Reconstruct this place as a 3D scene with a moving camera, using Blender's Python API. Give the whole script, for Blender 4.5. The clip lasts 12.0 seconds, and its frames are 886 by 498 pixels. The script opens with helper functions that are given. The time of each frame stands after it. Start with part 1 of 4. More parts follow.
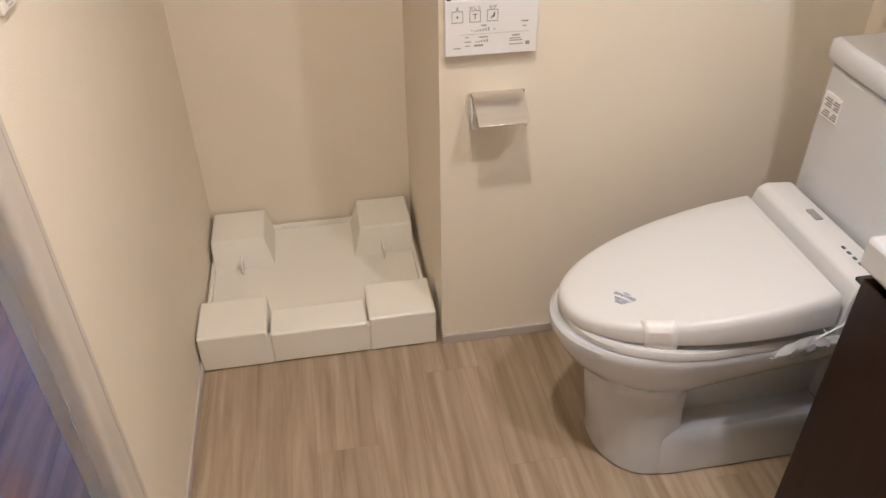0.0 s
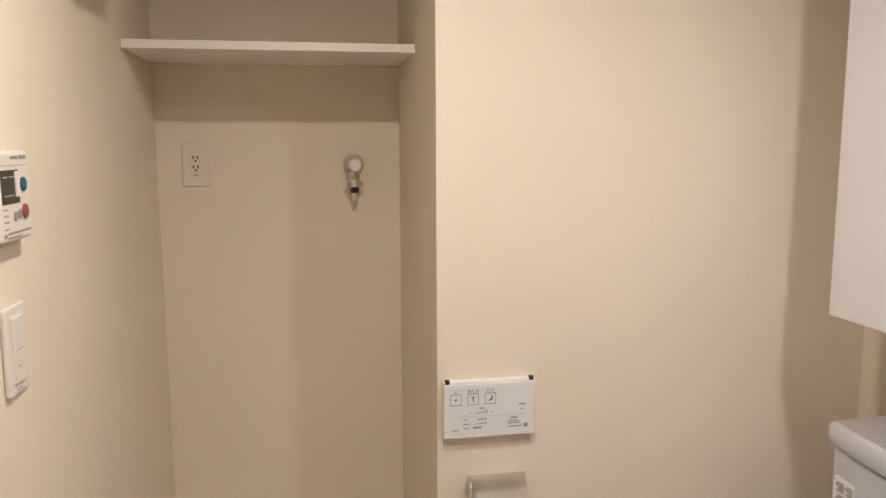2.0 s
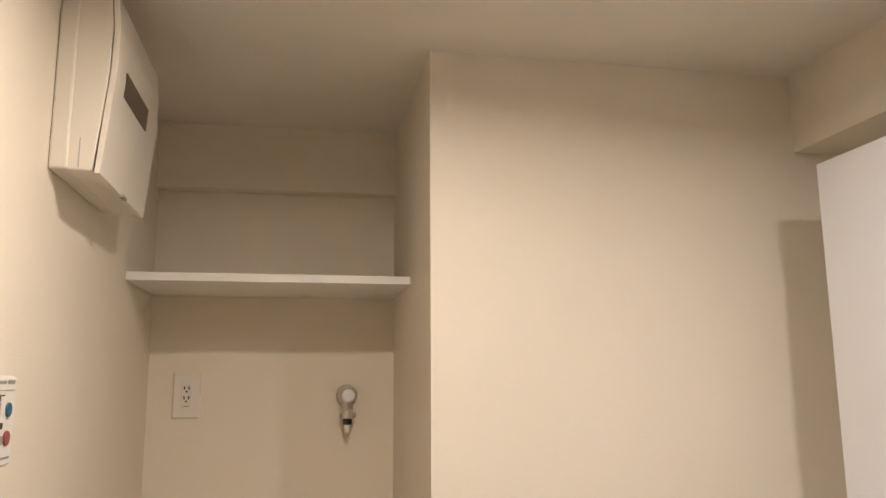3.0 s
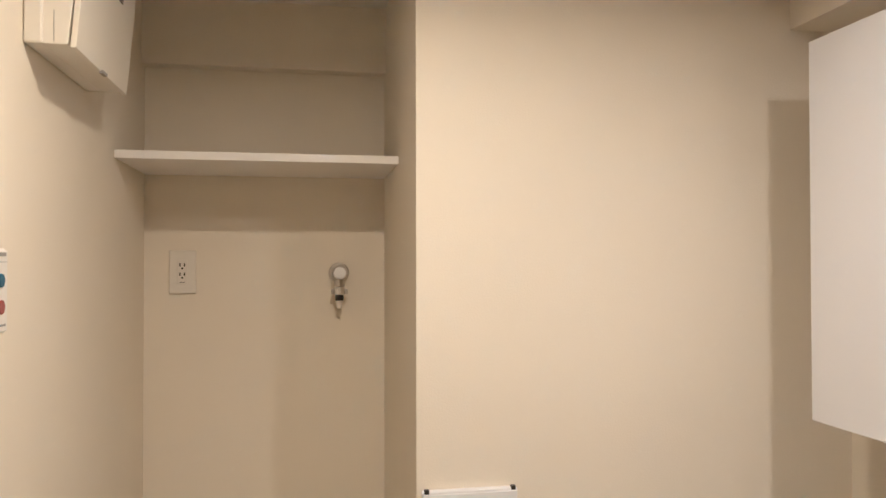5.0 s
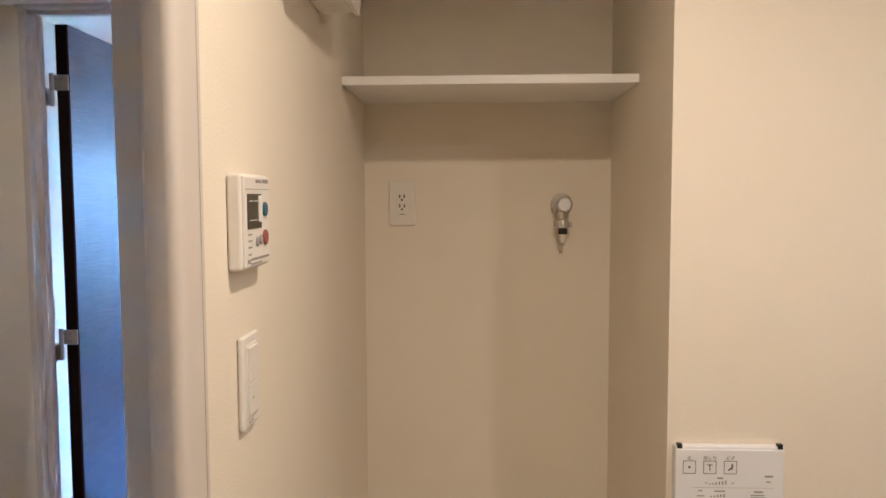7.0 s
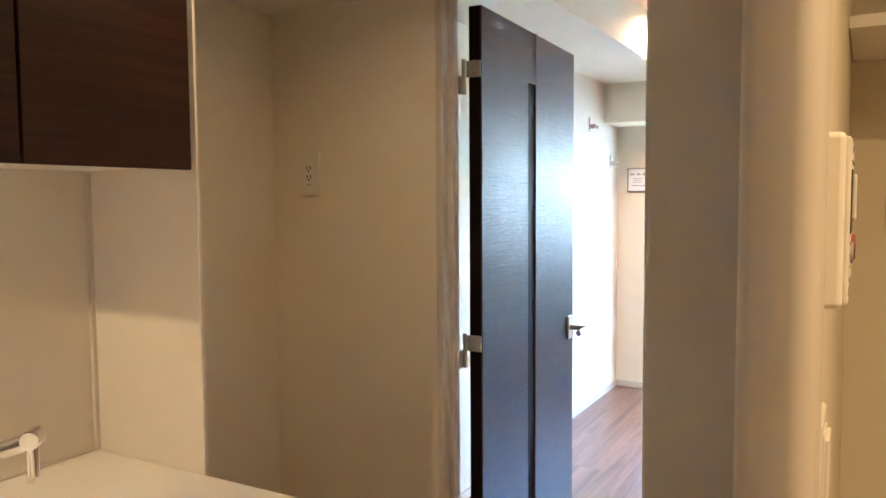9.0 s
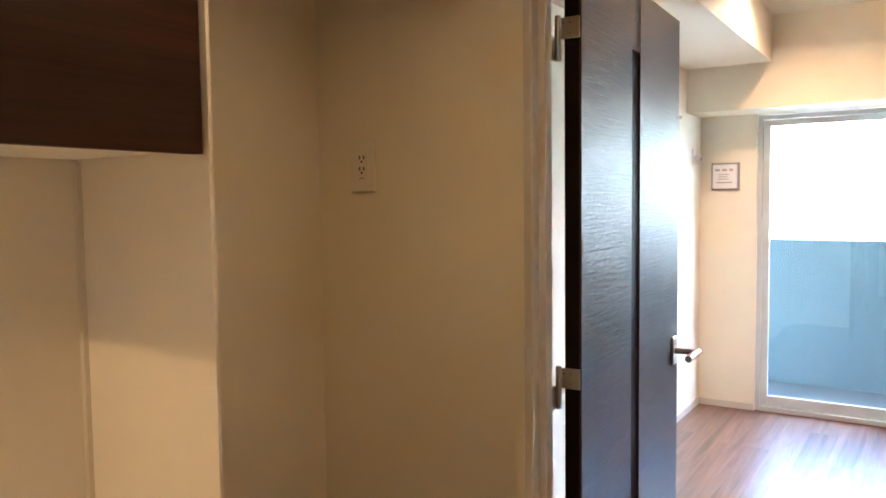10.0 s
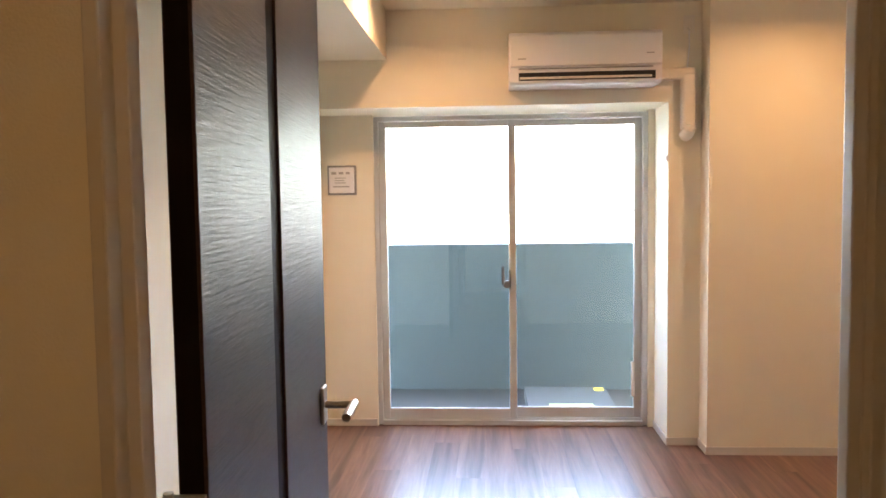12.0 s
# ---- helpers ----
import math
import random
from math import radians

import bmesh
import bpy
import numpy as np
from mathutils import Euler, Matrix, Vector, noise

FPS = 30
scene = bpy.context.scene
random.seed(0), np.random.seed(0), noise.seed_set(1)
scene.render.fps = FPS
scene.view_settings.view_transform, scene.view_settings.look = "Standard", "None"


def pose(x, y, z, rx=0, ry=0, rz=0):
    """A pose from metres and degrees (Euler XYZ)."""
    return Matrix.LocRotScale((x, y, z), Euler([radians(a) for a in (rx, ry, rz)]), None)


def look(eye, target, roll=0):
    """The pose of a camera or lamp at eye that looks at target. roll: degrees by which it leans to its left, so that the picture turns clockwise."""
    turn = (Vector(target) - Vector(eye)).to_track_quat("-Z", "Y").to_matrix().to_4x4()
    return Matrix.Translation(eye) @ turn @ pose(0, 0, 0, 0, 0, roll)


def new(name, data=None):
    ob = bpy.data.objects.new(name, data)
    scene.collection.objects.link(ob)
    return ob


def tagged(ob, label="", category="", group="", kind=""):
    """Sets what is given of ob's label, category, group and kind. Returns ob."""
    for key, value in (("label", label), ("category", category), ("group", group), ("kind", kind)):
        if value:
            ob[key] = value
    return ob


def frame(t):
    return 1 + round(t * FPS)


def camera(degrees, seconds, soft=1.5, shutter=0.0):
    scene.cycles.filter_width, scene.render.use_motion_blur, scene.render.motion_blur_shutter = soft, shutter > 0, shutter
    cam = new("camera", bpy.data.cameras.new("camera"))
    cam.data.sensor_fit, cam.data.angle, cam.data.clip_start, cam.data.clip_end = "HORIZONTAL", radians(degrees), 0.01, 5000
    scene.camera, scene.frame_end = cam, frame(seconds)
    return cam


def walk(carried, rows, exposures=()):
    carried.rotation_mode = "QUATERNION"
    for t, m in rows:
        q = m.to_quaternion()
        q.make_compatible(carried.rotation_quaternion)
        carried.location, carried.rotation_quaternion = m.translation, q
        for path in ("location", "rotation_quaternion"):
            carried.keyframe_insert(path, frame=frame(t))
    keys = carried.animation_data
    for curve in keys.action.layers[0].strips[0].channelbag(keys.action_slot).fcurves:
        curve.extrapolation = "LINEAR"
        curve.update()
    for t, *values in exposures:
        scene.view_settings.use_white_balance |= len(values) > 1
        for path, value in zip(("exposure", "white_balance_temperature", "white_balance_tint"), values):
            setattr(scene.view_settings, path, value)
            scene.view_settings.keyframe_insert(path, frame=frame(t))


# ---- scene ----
cam = camera(60.8, 12.0, soft=1.6)
PATH = [
    (0, (0.405, -1.563, 1.485), (0.678, 0.031, 0.307), -0.6),
    (0.5, (0.413, -1.553, 1.496), (0.698, 0.093, 0.396), -0.6),
    (1, (0.395, -1.551, 1.468), (0.731, 0.237, 0.636), 0.0),
    (1.5, (0.391, -1.551, 1.472), (0.744, 0.338, 0.917), 0.3),
    (2, (0.405, -1.551, 1.49), (0.753, 0.399, 1.212), -0.2),
    (2.5, (0.408, -1.548, 1.474), (0.756, 0.421, 1.511), -0.2),
    (2.7, (0.405, -1.55, 1.475), (0.766, 0.411, 1.619), -0.3),
    (3.5, (0.402, -1.55, 1.472), (0.757, 0.340, 2.015), -0.4),
    (4.3, (0.41, -1.549, 1.465), (0.77, 0.372, 1.888), -0.4),
    (4.5, (0.424, -1.549, 1.459), (0.777, 0.394, 1.771), -0.3),
    (5, (0.434, -1.574, 1.463), (0.798, 0.392, 1.495), -0.1),
    (5.5, (0.423, -1.524, 1.461), (0.797, 0.437, 1.352), -0.3),
    (6, (0.37, -1.458, 1.451), (0.73, 0.506, 1.329), -0.2),
    (6.5, (0.341, -1.442, 1.452), (0.551, 0.542, 1.316), -0.3),
    (7, (0.303, -1.429, 1.453), (0.217, 0.564, 1.314), -0.2),
    (7.5, (0.284, -1.406, 1.451), (-0.119, 0.548, 1.312), -0.2),
    (7.7, (0.271, -1.396, 1.45), (-0.246, 0.531, 1.31), -0.3),
    (9.3, (-0.062, -0.987, 1.43), (-1.113, 0.71, 1.3), -0.4),
    (9.5, (-0.128, -0.914, 1.424), (-1.216, 0.759, 1.296), -0.5),
    (10, (-0.247, -0.752, 1.427), (-1.34, 0.918, 1.299), -0.7),
    (10.5, (-0.31, -0.6, 1.431), (-1.241, 1.165, 1.3), -0.7),
    (11, (-0.342, -0.467, 1.41), (-0.992, 1.42, 1.279), -0.7),
    (11.5, (-0.457, -0.289, 1.426), (-0.792, 1.679, 1.297), -0.8),
    (12, (-0.519, -0.166, 1.429), (-0.643, 1.826, 1.301), -0.8),
]

EXPOSURES = [
    (0.0, 7.86, 3700, 8), (0.5, 7.80, 3700, 8), (1.0, 7.68, 3700, 8), (1.6, 7.60, 3700, 8), (2.5, 7.48, 3750, 7), (4.5, 7.60, 3800, 7), (6.4, 7.41, 3750, 7), (7.0, 7.38, 3880, 8), (7.3, 7.48, 4050, 3), (7.7, 7.52, 4300, 1),
    (9.3, 7.16, 5250, 4), (10.0, 7.04, 5650, 6), (10.5, 6.93, 6000, 8), (11.0, 6.55, 6500, 9), (12.0, 6.27, 7000, 13),
]
walk(cam, [(t, look(e, g, r)) for t, e, g, r in PATH], EXPOSURES)

# ---- world, sun and lamps ----
world = bpy.data.worlds.new("world")
scene.world = world
world.use_nodes = True
wt = world.node_tree
sky = wt.nodes.new("ShaderNodeTexSky")
sky.sky_type = "NISHITA"
sky.sun_disc = False
sky.sun_elevation, sky.sun_rotation = radians(50), radians(120)
sky.air_density, sky.dust_density = 1.0, 4.0
wt.nodes["Background"].inputs["Strength"].default_value = 0.15
wt.links.new(sky.outputs[0], wt.nodes["Background"].inputs["Color"])
sun = new("sun", bpy.data.lights.new("sun", "SUN"))
sun.data.energy, sun.data.angle, sun.data.color = 1.2, radians(12), (1.0, 0.97, 0.92)
sun.matrix_world = look((0, 0, 10), (0.8, 0.45, 10 - 1.1))

WARM = (1.0, 0.56, 0.22)


def lamp(x, y, z, watts, size=0.07, spread=172, color=WARM):
    ob = new("downlight_lamp", bpy.data.lights.new("downlight_lamp", "AREA"))
    ob.data.energy, ob.data.color, ob.data.shape = watts, color, "DISK"
    ob.data.size, ob.data.spread = size, radians(spread)
    ob.matrix_world = pose(x, y, z)
    return ob


PALE, PEACH = (1.0, 0.60, 0.285), (1.0, 0.57, 0.29)
# third entry, in the hall: fill lamp added to brighten the recess walls
DOWNLIGHTS = [(0.56, -0.76, 2.19, 0.084, WARM), (1.22, -1.12, 2.19, 0.061, PALE), (-0.80, -0.05, 2.2, 0.022, (1.0, 0.58, 0.24)),
              (-0.92, 3.35, 2.514, 0.21, PEACH), (1.05, 3.40, 2.514, 0.142, PEACH)]
for lx, ly, lz, lw, lc in DOWNLIGHTS:
    lamp(lx, ly, lz - 0.012, lw, 0.09, 156 if ly > 1 else 168 if lx > 0 else 140, color=lc)
# light under the kitchen wall cabinets
strip = new("undercabinet_lamp", bpy.data.lights.new("undercabinet_lamp", "SPOT"))
strip.data.energy, strip.data.color, strip.data.shadow_soft_size = 0.15, WARM, 0.02
strip.data.spot_size, strip.data.spot_blend = radians(148), 0.03
strip.matrix_world = pose(-1.40, -0.95, 1.484)


# ---- materials ----
def mat(name, color, rough=0.6, metal=0.0, vary=0.06, scale=3.0, bump=0.0, bscale=200.0, stretch=(1, 1, 1), coat=0.0, emit=0.0):
    m = bpy.data.materials.new(name)
    m.use_nodes = True
    nt = m.node_tree
    b = nt.nodes["Principled BSDF"]
    b.inputs["Roughness"].default_value = rough
    b.inputs["Metallic"].default_value = metal
    b.inputs["Coat Weight"].default_value = coat
    tc = nt.nodes.new("ShaderNodeTexCoord")
    mp = nt.nodes.new("ShaderNodeMapping")
    mp.inputs["Scale"].default_value = stretch
    nt.links.new(tc.outputs["Object"], mp.inputs["Vector"])
    n1 = nt.nodes.new("ShaderNodeTexNoise")
    n1.inputs["Scale"].default_value = scale
    n1.inputs["Detail"].default_value = 6
    nt.links.new(mp.outputs[0], n1.inputs["Vector"])
    ramp = nt.nodes.new("ShaderNodeValToRGB")
    ramp.color_ramp.elements[0].position, ramp.color_ramp.elements[1].position = 0.3, 0.7
    ramp.color_ramp.elements[0].color = (*[max(0, c * (1 - vary)) for c in color], 1)
    ramp.color_ramp.elements[1].color = (*[min(1, c * (1 + vary)) for c in color], 1)
    nt.links.new(n1.outputs["Fac"], ramp.inputs["Fac"])
    nt.links.new(ramp.outputs[0], b.inputs["Base Color"])
    if bump:
        n2 = nt.nodes.new("ShaderNodeTexNoise")
        n2.inputs["Scale"].default_value = bscale
        n2.inputs["Detail"].default_value = 4
        nt.links.new(mp.outputs[0], n2.inputs["Vector"])
        bp = nt.nodes.new("ShaderNodeBump")
        bp.inputs["Strength"].default_value = bump
        bp.inputs["Distance"].default_value = 0.002
        nt.links.new(n2.outputs["Fac"], bp.inputs["Height"])
        nt.links.new(bp.outputs[0], b.inputs["Normal"])
    if emit:
        b.inputs["Emission Color"].default_value = (*color, 1)
        b.inputs["Emission Strength"].default_value = emit
    return m


def wood(name, dark, light, grain, rough, bump=0.15, random_amount=0.25, axis=1, coat=0.0, fine=14.0, low=0.3, high=0.72):
    """Streaked wood; axis is the direction of the grain; each piece shifts its pattern and tone."""
    m = bpy.data.materials.new(name)
    m.use_nodes = True
    nt = m.node_tree
    b = nt.nodes["Principled BSDF"]
    b.inputs["Roughness"].default_value = rough
    b.inputs["Coat Weight"].default_value = coat
    b.inputs["Coat Roughness"].default_value = 0.15
    tc = nt.nodes.new("ShaderNodeTexCoord")
    info = nt.nodes.new("ShaderNodeObjectInfo")
    mul = nt.nodes.new("ShaderNodeMath")
    mul.operation = "MULTIPLY"
    mul.inputs[1].default_value = 37.0
    nt.links.new(info.outputs["Random"], mul.inputs[0])
    add = nt.nodes.new("ShaderNodeVectorMath")
    nt.links.new(tc.outputs["Object"], add.inputs[0])
    nt.links.new(mul.outputs[0], add.inputs[1])
    mp = nt.nodes.new("ShaderNodeMapping")
    s = [fine, fine, fine]
    s[axis] = grain
    mp.inputs["Scale"].default_value = s
    nt.links.new(add.outputs[0], mp.inputs["Vector"])
    n1 = nt.nodes.new("ShaderNodeTexNoise")
    n1.inputs["Scale"].default_value = 1.0
    n1.inputs["Detail"].default_value = 8
    n1.inputs["Roughness"].default_value = 0.62
    n1.inputs["Distortion"].default_value = 0.5
    nt.links.new(mp.outputs[0], n1.inputs["Vector"])
    ramp = nt.nodes.new("ShaderNodeValToRGB")
    ramp.color_ramp.elements[0].position, ramp.color_ramp.elements[1].position = low, high
    ramp.color_ramp.elements[0].color, ramp.color_ramp.elements[1].color = (*dark, 1), (*light, 1)
    nt.links.new(n1.outputs["Fac"], ramp.inputs["Fac"])
    mr = nt.nodes.new("ShaderNodeMapRange")
    mr.inputs["To Min"].default_value, mr.inputs["To Max"].default_value = 1 - random_amount, 1 + random_amount
    nt.links.new(info.outputs["Random"], mr.inputs["Value"])
    tone = nt.nodes.new("ShaderNodeVectorMath")
    tone.operation = "SCALE"
    nt.links.new(ramp.outputs[0], tone.inputs[0])
    nt.links.new(mr.outputs[0], tone.inputs["Scale"])
    nt.links.new(tone.outputs[0], b.inputs["Base Color"])
    bp = nt.nodes.new("ShaderNodeBump")
    bp.inputs["Strength"].default_value = bump
    bp.inputs["Distance"].default_value = 0.003
    nt.links.new(n1.outputs["Fac"], bp.inputs["Height"])
    nt.links.new(bp.outputs[0], b.inputs["Normal"])
    return m


def glass(name, tint=(1, 1, 1), rough=0.0):
    m = bpy.data.materials.new(name)
    m.use_nodes = True
    b = m.node_tree.nodes["Principled BSDF"]
    b.inputs["Base Color"].default_value = (*tint, 1)
    b.inputs["Transmission Weight"].default_value = 1.0
    b.inputs["Roughness"].default_value = rough
    b.inputs["IOR"].default_value = 1.45
    return m


M_WALL = mat("wallpaper_cream", (0.79, 0.727, 0.585), 0.85, vary=0.025, scale=2.0, bump=0.35, bscale=260)
M_CEIL = mat("ceiling_paper", (0.79, 0.745, 0.63), 0.9, vary=0.02, scale=2.0, bump=0.3, bscale=240)
M_TRIM = mat("painted_trim", (0.60, 0.555, 0.49), 0.42, vary=0.02)
M_SHELF = mat("shelf_melamine", (0.84, 0.81, 0.76), 0.4, vary=0.015)
M_PLASTIC = mat("white_plastic", (0.79, 0.785, 0.785), 0.35, vary=0.015, bump=0.04, bscale=500)
M_PLASTIC2 = mat("ivory_plastic", (0.76, 0.72, 0.62), 0.4, vary=0.02)
M_PAN = mat("pan_plastic", (0.83, 0.80, 0.72), 0.22, vary=0.02, bump=0.06, bscale=350)
M_CERAMIC = mat("glazed_ceramic", (0.61, 0.62, 0.655), 0.10, vary=0.012, coat=0.3)
M_SEAT = mat("seat_plastic", (0.66, 0.66, 0.665), 0.30, vary=0.012)
M_GREY = mat("grey_plastic", (0.30, 0.29, 0.28), 0.5, vary=0.05)
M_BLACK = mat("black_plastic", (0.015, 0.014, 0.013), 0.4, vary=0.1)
M_INK = mat("grey_print", (0.10, 0.10, 0.11), 0.6, vary=0.05)
M_INKL = mat("pale_print", (0.38, 0.37, 0.36), 0.6, vary=0.05)
M_BLUE = mat("blue_print", (0.05, 0.10, 0.38), 0.5, vary=0.05)
M_TEAL = mat("blue_key", (0.035, 0.11, 0.19), 0.45, vary=0.05)
M_RED = mat("red_key", (0.27, 0.075, 0.055), 0.45, vary=0.05)
M_STEEL = mat("brushed_steel", (0.72, 0.70, 0.67), 0.27, 1.0, vary=0.06, scale=1.0, bump=0.1, bscale=60, stretch=(2, 60, 60))
M_CHROME = mat("chrome", (0.75, 0.75, 0.75), 0.08, 1.0, vary=0.01)
M_NICKEL = mat("satin_nickel", (0.52, 0.49, 0.44), 0.32, 1.0, vary=0.05)
M_ALU = mat("anodised_aluminium", (0.55, 0.56, 0.55), 0.4, 0.3, vary=0.04)
M_GROUT = mat("silicone", (0.62, 0.58, 0.52), 0.5, vary=0.05)
M_PANEL = mat("kitchen_panel", (0.78, 0.74, 0.68), 0.22, vary=0.015)
M_WORKTOP = mat("white_worktop", (0.80, 0.78, 0.74), 0.25, vary=0.02, scale=30)
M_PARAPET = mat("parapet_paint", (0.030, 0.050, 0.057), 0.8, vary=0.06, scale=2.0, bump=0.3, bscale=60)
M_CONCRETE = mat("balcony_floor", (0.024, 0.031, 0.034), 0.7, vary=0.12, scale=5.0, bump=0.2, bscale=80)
M_GROUND = mat("far_ground", (0.16, 0.16, 0.15), 0.9, vary=0.3, scale=0.05)
M_YELLOW = mat("yellow_label", (0.75, 0.62, 0.06), 0.5, vary=0.05)
M_GREEN = mat("green_label", (0.42, 0.62, 0.18), 0.5, vary=0.05)
M_WRAP = mat("clear_wrap", (0.70, 0.70, 0.71), 0.12, vary=0.05)
M_WRAP.node_tree.nodes["Principled BSDF"].inputs["Alpha"].default_value = 0.45
M_GLASS = glass("window_glass", (0.94, 0.98, 0.98))
M_SCREEN = mat("dark_display", (0.03, 0.028, 0.02), 0.2, vary=0.1)
M_GLOW = mat("lamp_diffuser", (1.0, 0.86, 0.66), 0.6, vary=0.0, emit=0.05)
M_DOORX = wood("dark_cross_grain_wood", (0.030, 0.014, 0.010), (0.062, 0.031, 0.022), 9.0, 0.42, bump=0.5, random_amount=0.06, axis=1, fine=170)
M_DOORX.node_tree.nodes["Principled BSDF"].inputs["Specular IOR Level"].default_value = 0.26
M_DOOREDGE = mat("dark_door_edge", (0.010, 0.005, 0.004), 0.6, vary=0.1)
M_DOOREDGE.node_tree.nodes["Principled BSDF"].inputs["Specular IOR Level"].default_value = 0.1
M_WALNUT = wood("walnut_cabinet", (0.010, 0.0030, 0.0012), (0.040, 0.0130, 0.0050), 1.6, 0.55, bump=0.05, random_amount=0.08, axis=1, fine=60)
M_WALNUT.node_tree.nodes["Principled BSDF"].inputs["Specular IOR Level"].default_value = 0.25
M_VANITY = wood("dark_vanity_front", (0.012, 0.0066, 0.0038), (0.023, 0.0125, 0.0072), 2.0, 0.34, bump=0.05, random_amount=0.05, axis=2, fine=60)
M_VANITY.node_tree.nodes["Principled BSDF"].inputs["Specular IOR Level"].default_value = 0.25
M_FLOOR = wood("walnut_floor", (0.080, 0.037, 0.025), (0.275, 0.155, 0.107), 1.0, 0.36, bump=0.01, random_amount=0.12, coat=0.4, axis=1, fine=17)
M_FLOOR.node_tree.nodes["Principled BSDF"].inputs["Coat Roughness"].default_value = 0.26
M_VINYL = wood("pale_oak_vinyl", (0.235, 0.176, 0.105), (0.445, 0.358, 0.232), 1.9, 0.34, bump=0.03, random_amount=0.05, axis=1, fine=36, low=0.28, high=0.70)
M_JOINT = mat("floor_joint", (0.10, 0.055, 0.035), 0.7, vary=0.1)
M_COVER = mat("cover_plastic", (0.77, 0.72, 0.63), 0.4, vary=0.02)
M_HATCH = mat("grey_hatch_paint", (0.05, 0.062, 0.067), 0.6, vary=0.08, bump=0.1, bscale=80)
M_WIRE = mat("fine_wire", (0.06, 0.065, 0.065), 0.5, vary=0.02)
M_SKIRT = mat("taupe_baseboard", (0.50, 0.455, 0.40), 0.5, vary=0.03)
M_CAB = mat("cool_white_melamine", (0.77, 0.765, 0.785), 0.45, vary=0.012)
M_LOCK = mat("dull_lock_metal", (0.16, 0.16, 0.16), 0.45, 0.4, vary=0.05)
M_REMOTE = mat("warm_white_plastic", (0.765, 0.735, 0.67), 0.38, vary=0.02)
M_SMOKE = mat("smoked_window", (0.10, 0.08, 0.06), 0.3, vary=0.05)

# ---- building helpers ----
ORIGIN = {}


def thing(name, loc, label, category, group="", kind=""):
    ob = new(name)
    ob.empty_display_size = 0.05
    ob.location = loc
    ORIGIN[ob] = Vector(loc)
    return tagged(ob, label, category, group, kind)


def finish(bm, name, material, smooth=True):
    me = bpy.data.meshes.new(name)
    bmesh.ops.recalc_face_normals(bm, faces=bm.faces)
    if smooth:
        # bevels stay crisp against the large flat faces beside them
        bm.normal_update()
        for f in bm.faces:
            f.smooth = True
        for e in bm.edges:
            if len(e.link_faces) == 2:
                a, b = (f.calc_area() for f in e.link_faces)
                turn = e.calc_face_angle(0.0)
                e.smooth = not (turn > radians(35) or (turn > radians(12) and max(a, b) > 5 * min(a, b)))
    bm.to_mesh(me)
    bm.free()
    me.materials.append(material)
    return me


def part(name, bm, material, parent, label=""):
    """Links a bmesh, given in world coordinates, as one mesh under a thing or a part."""
    o = ORIGIN[parent]
    bmesh.ops.translate(bm, verts=bm.verts, vec=-o)
    ob = new(name, finish(bm, name, material))
    ob.parent = parent
    ORIGIN[ob] = o
    if name in ("print", "display_lines", "printed_lines", "grille", "indicator_marks"):
        ob["kind"] = "stuff"
    return tagged(ob, label)


def solid(name, bm, material, label="", category="", kind="structure", base=None):
    """A top-level mesh, its origin at base."""
    base = Vector(base or (0, 0, 0))
    bmesh.ops.translate(bm, verts=bm.verts, vec=-base)
    ob = new(name, finish(bm, name, material))
    ob.location = base
    ORIGIN[ob] = base
    return tagged(ob, label, category, "", kind)


def box(x0, x1, y0, y1, z0, z1, bev=0.0, seg=2, bm=None):
    b = bmesh.new()
    bmesh.ops.create_cube(b, size=1.0)
    bmesh.ops.scale(b, vec=(x1 - x0, y1 - y0, z1 - z0), verts=b.verts)
    bmesh.ops.translate(b, vec=((x0 + x1) / 2, (y0 + y1) / 2, (z0 + z1) / 2), verts=b.verts)
    if bev:
        bmesh.ops.bevel(b, geom=b.edges[:], offset=bev, segments=seg, profile=0.5, affect="EDGES")
    if bm is None:
        return b
    join(bm, b)
    return bm


def join(bm, other):
    me = bpy.data.meshes.new("tmp")
    other.to_mesh(me)
    other.free()
    bm.from_mesh(me)
    bpy.data.meshes.remove(me)
    return bm


def cyl(p, q, r, seg=20, r2=None, bev=0.0):
    p, q = Vector(p), Vector(q)
    b = bmesh.new()
    bmesh.ops.create_cone(b, cap_ends=True, segments=seg, radius1=r, radius2=r if r2 is None else r2, depth=(q - p).length)
    if bev:
        rims = [e for e in b.edges if abs(e.verts[0].co.z - e.verts[1].co.z) < 1e-6]
        bmesh.ops.bevel(b, geom=rims, offset=bev, segments=2, profile=0.5, affect="EDGES")
    m = Matrix.Translation((p + q) / 2) @ (q - p).to_track_quat("Z", "Y").to_matrix().to_4x4()
    bmesh.ops.transform(b, matrix=m, verts=b.verts)
    return b


def tube(points, r, seg=12):
    """A round pipe along a polyline."""
    pts = [Vector(p) for p in points]
    b = bmesh.new()
    rings = []
    for i, p in enumerate(pts):
        d = (pts[min(i + 1, len(pts) - 1)] - pts[max(i - 1, 0)]).normalized()
        q = d.to_track_quat("Z", "Y")
        rings.append([b.verts.new(p + q @ Vector((r * math.cos(a), r * math.sin(a), 0))) for a in [math.tau * k / seg for k in range(seg)]])
    for r0, r1 in zip(rings, rings[1:]):
        for k in range(seg):
            b.faces.new((r0[k], r0[(k + 1) % seg], r1[(k + 1) % seg], r1[k]))
    b.faces.new(rings[0][::-1])
    b.faces.new(rings[-1])
    return b


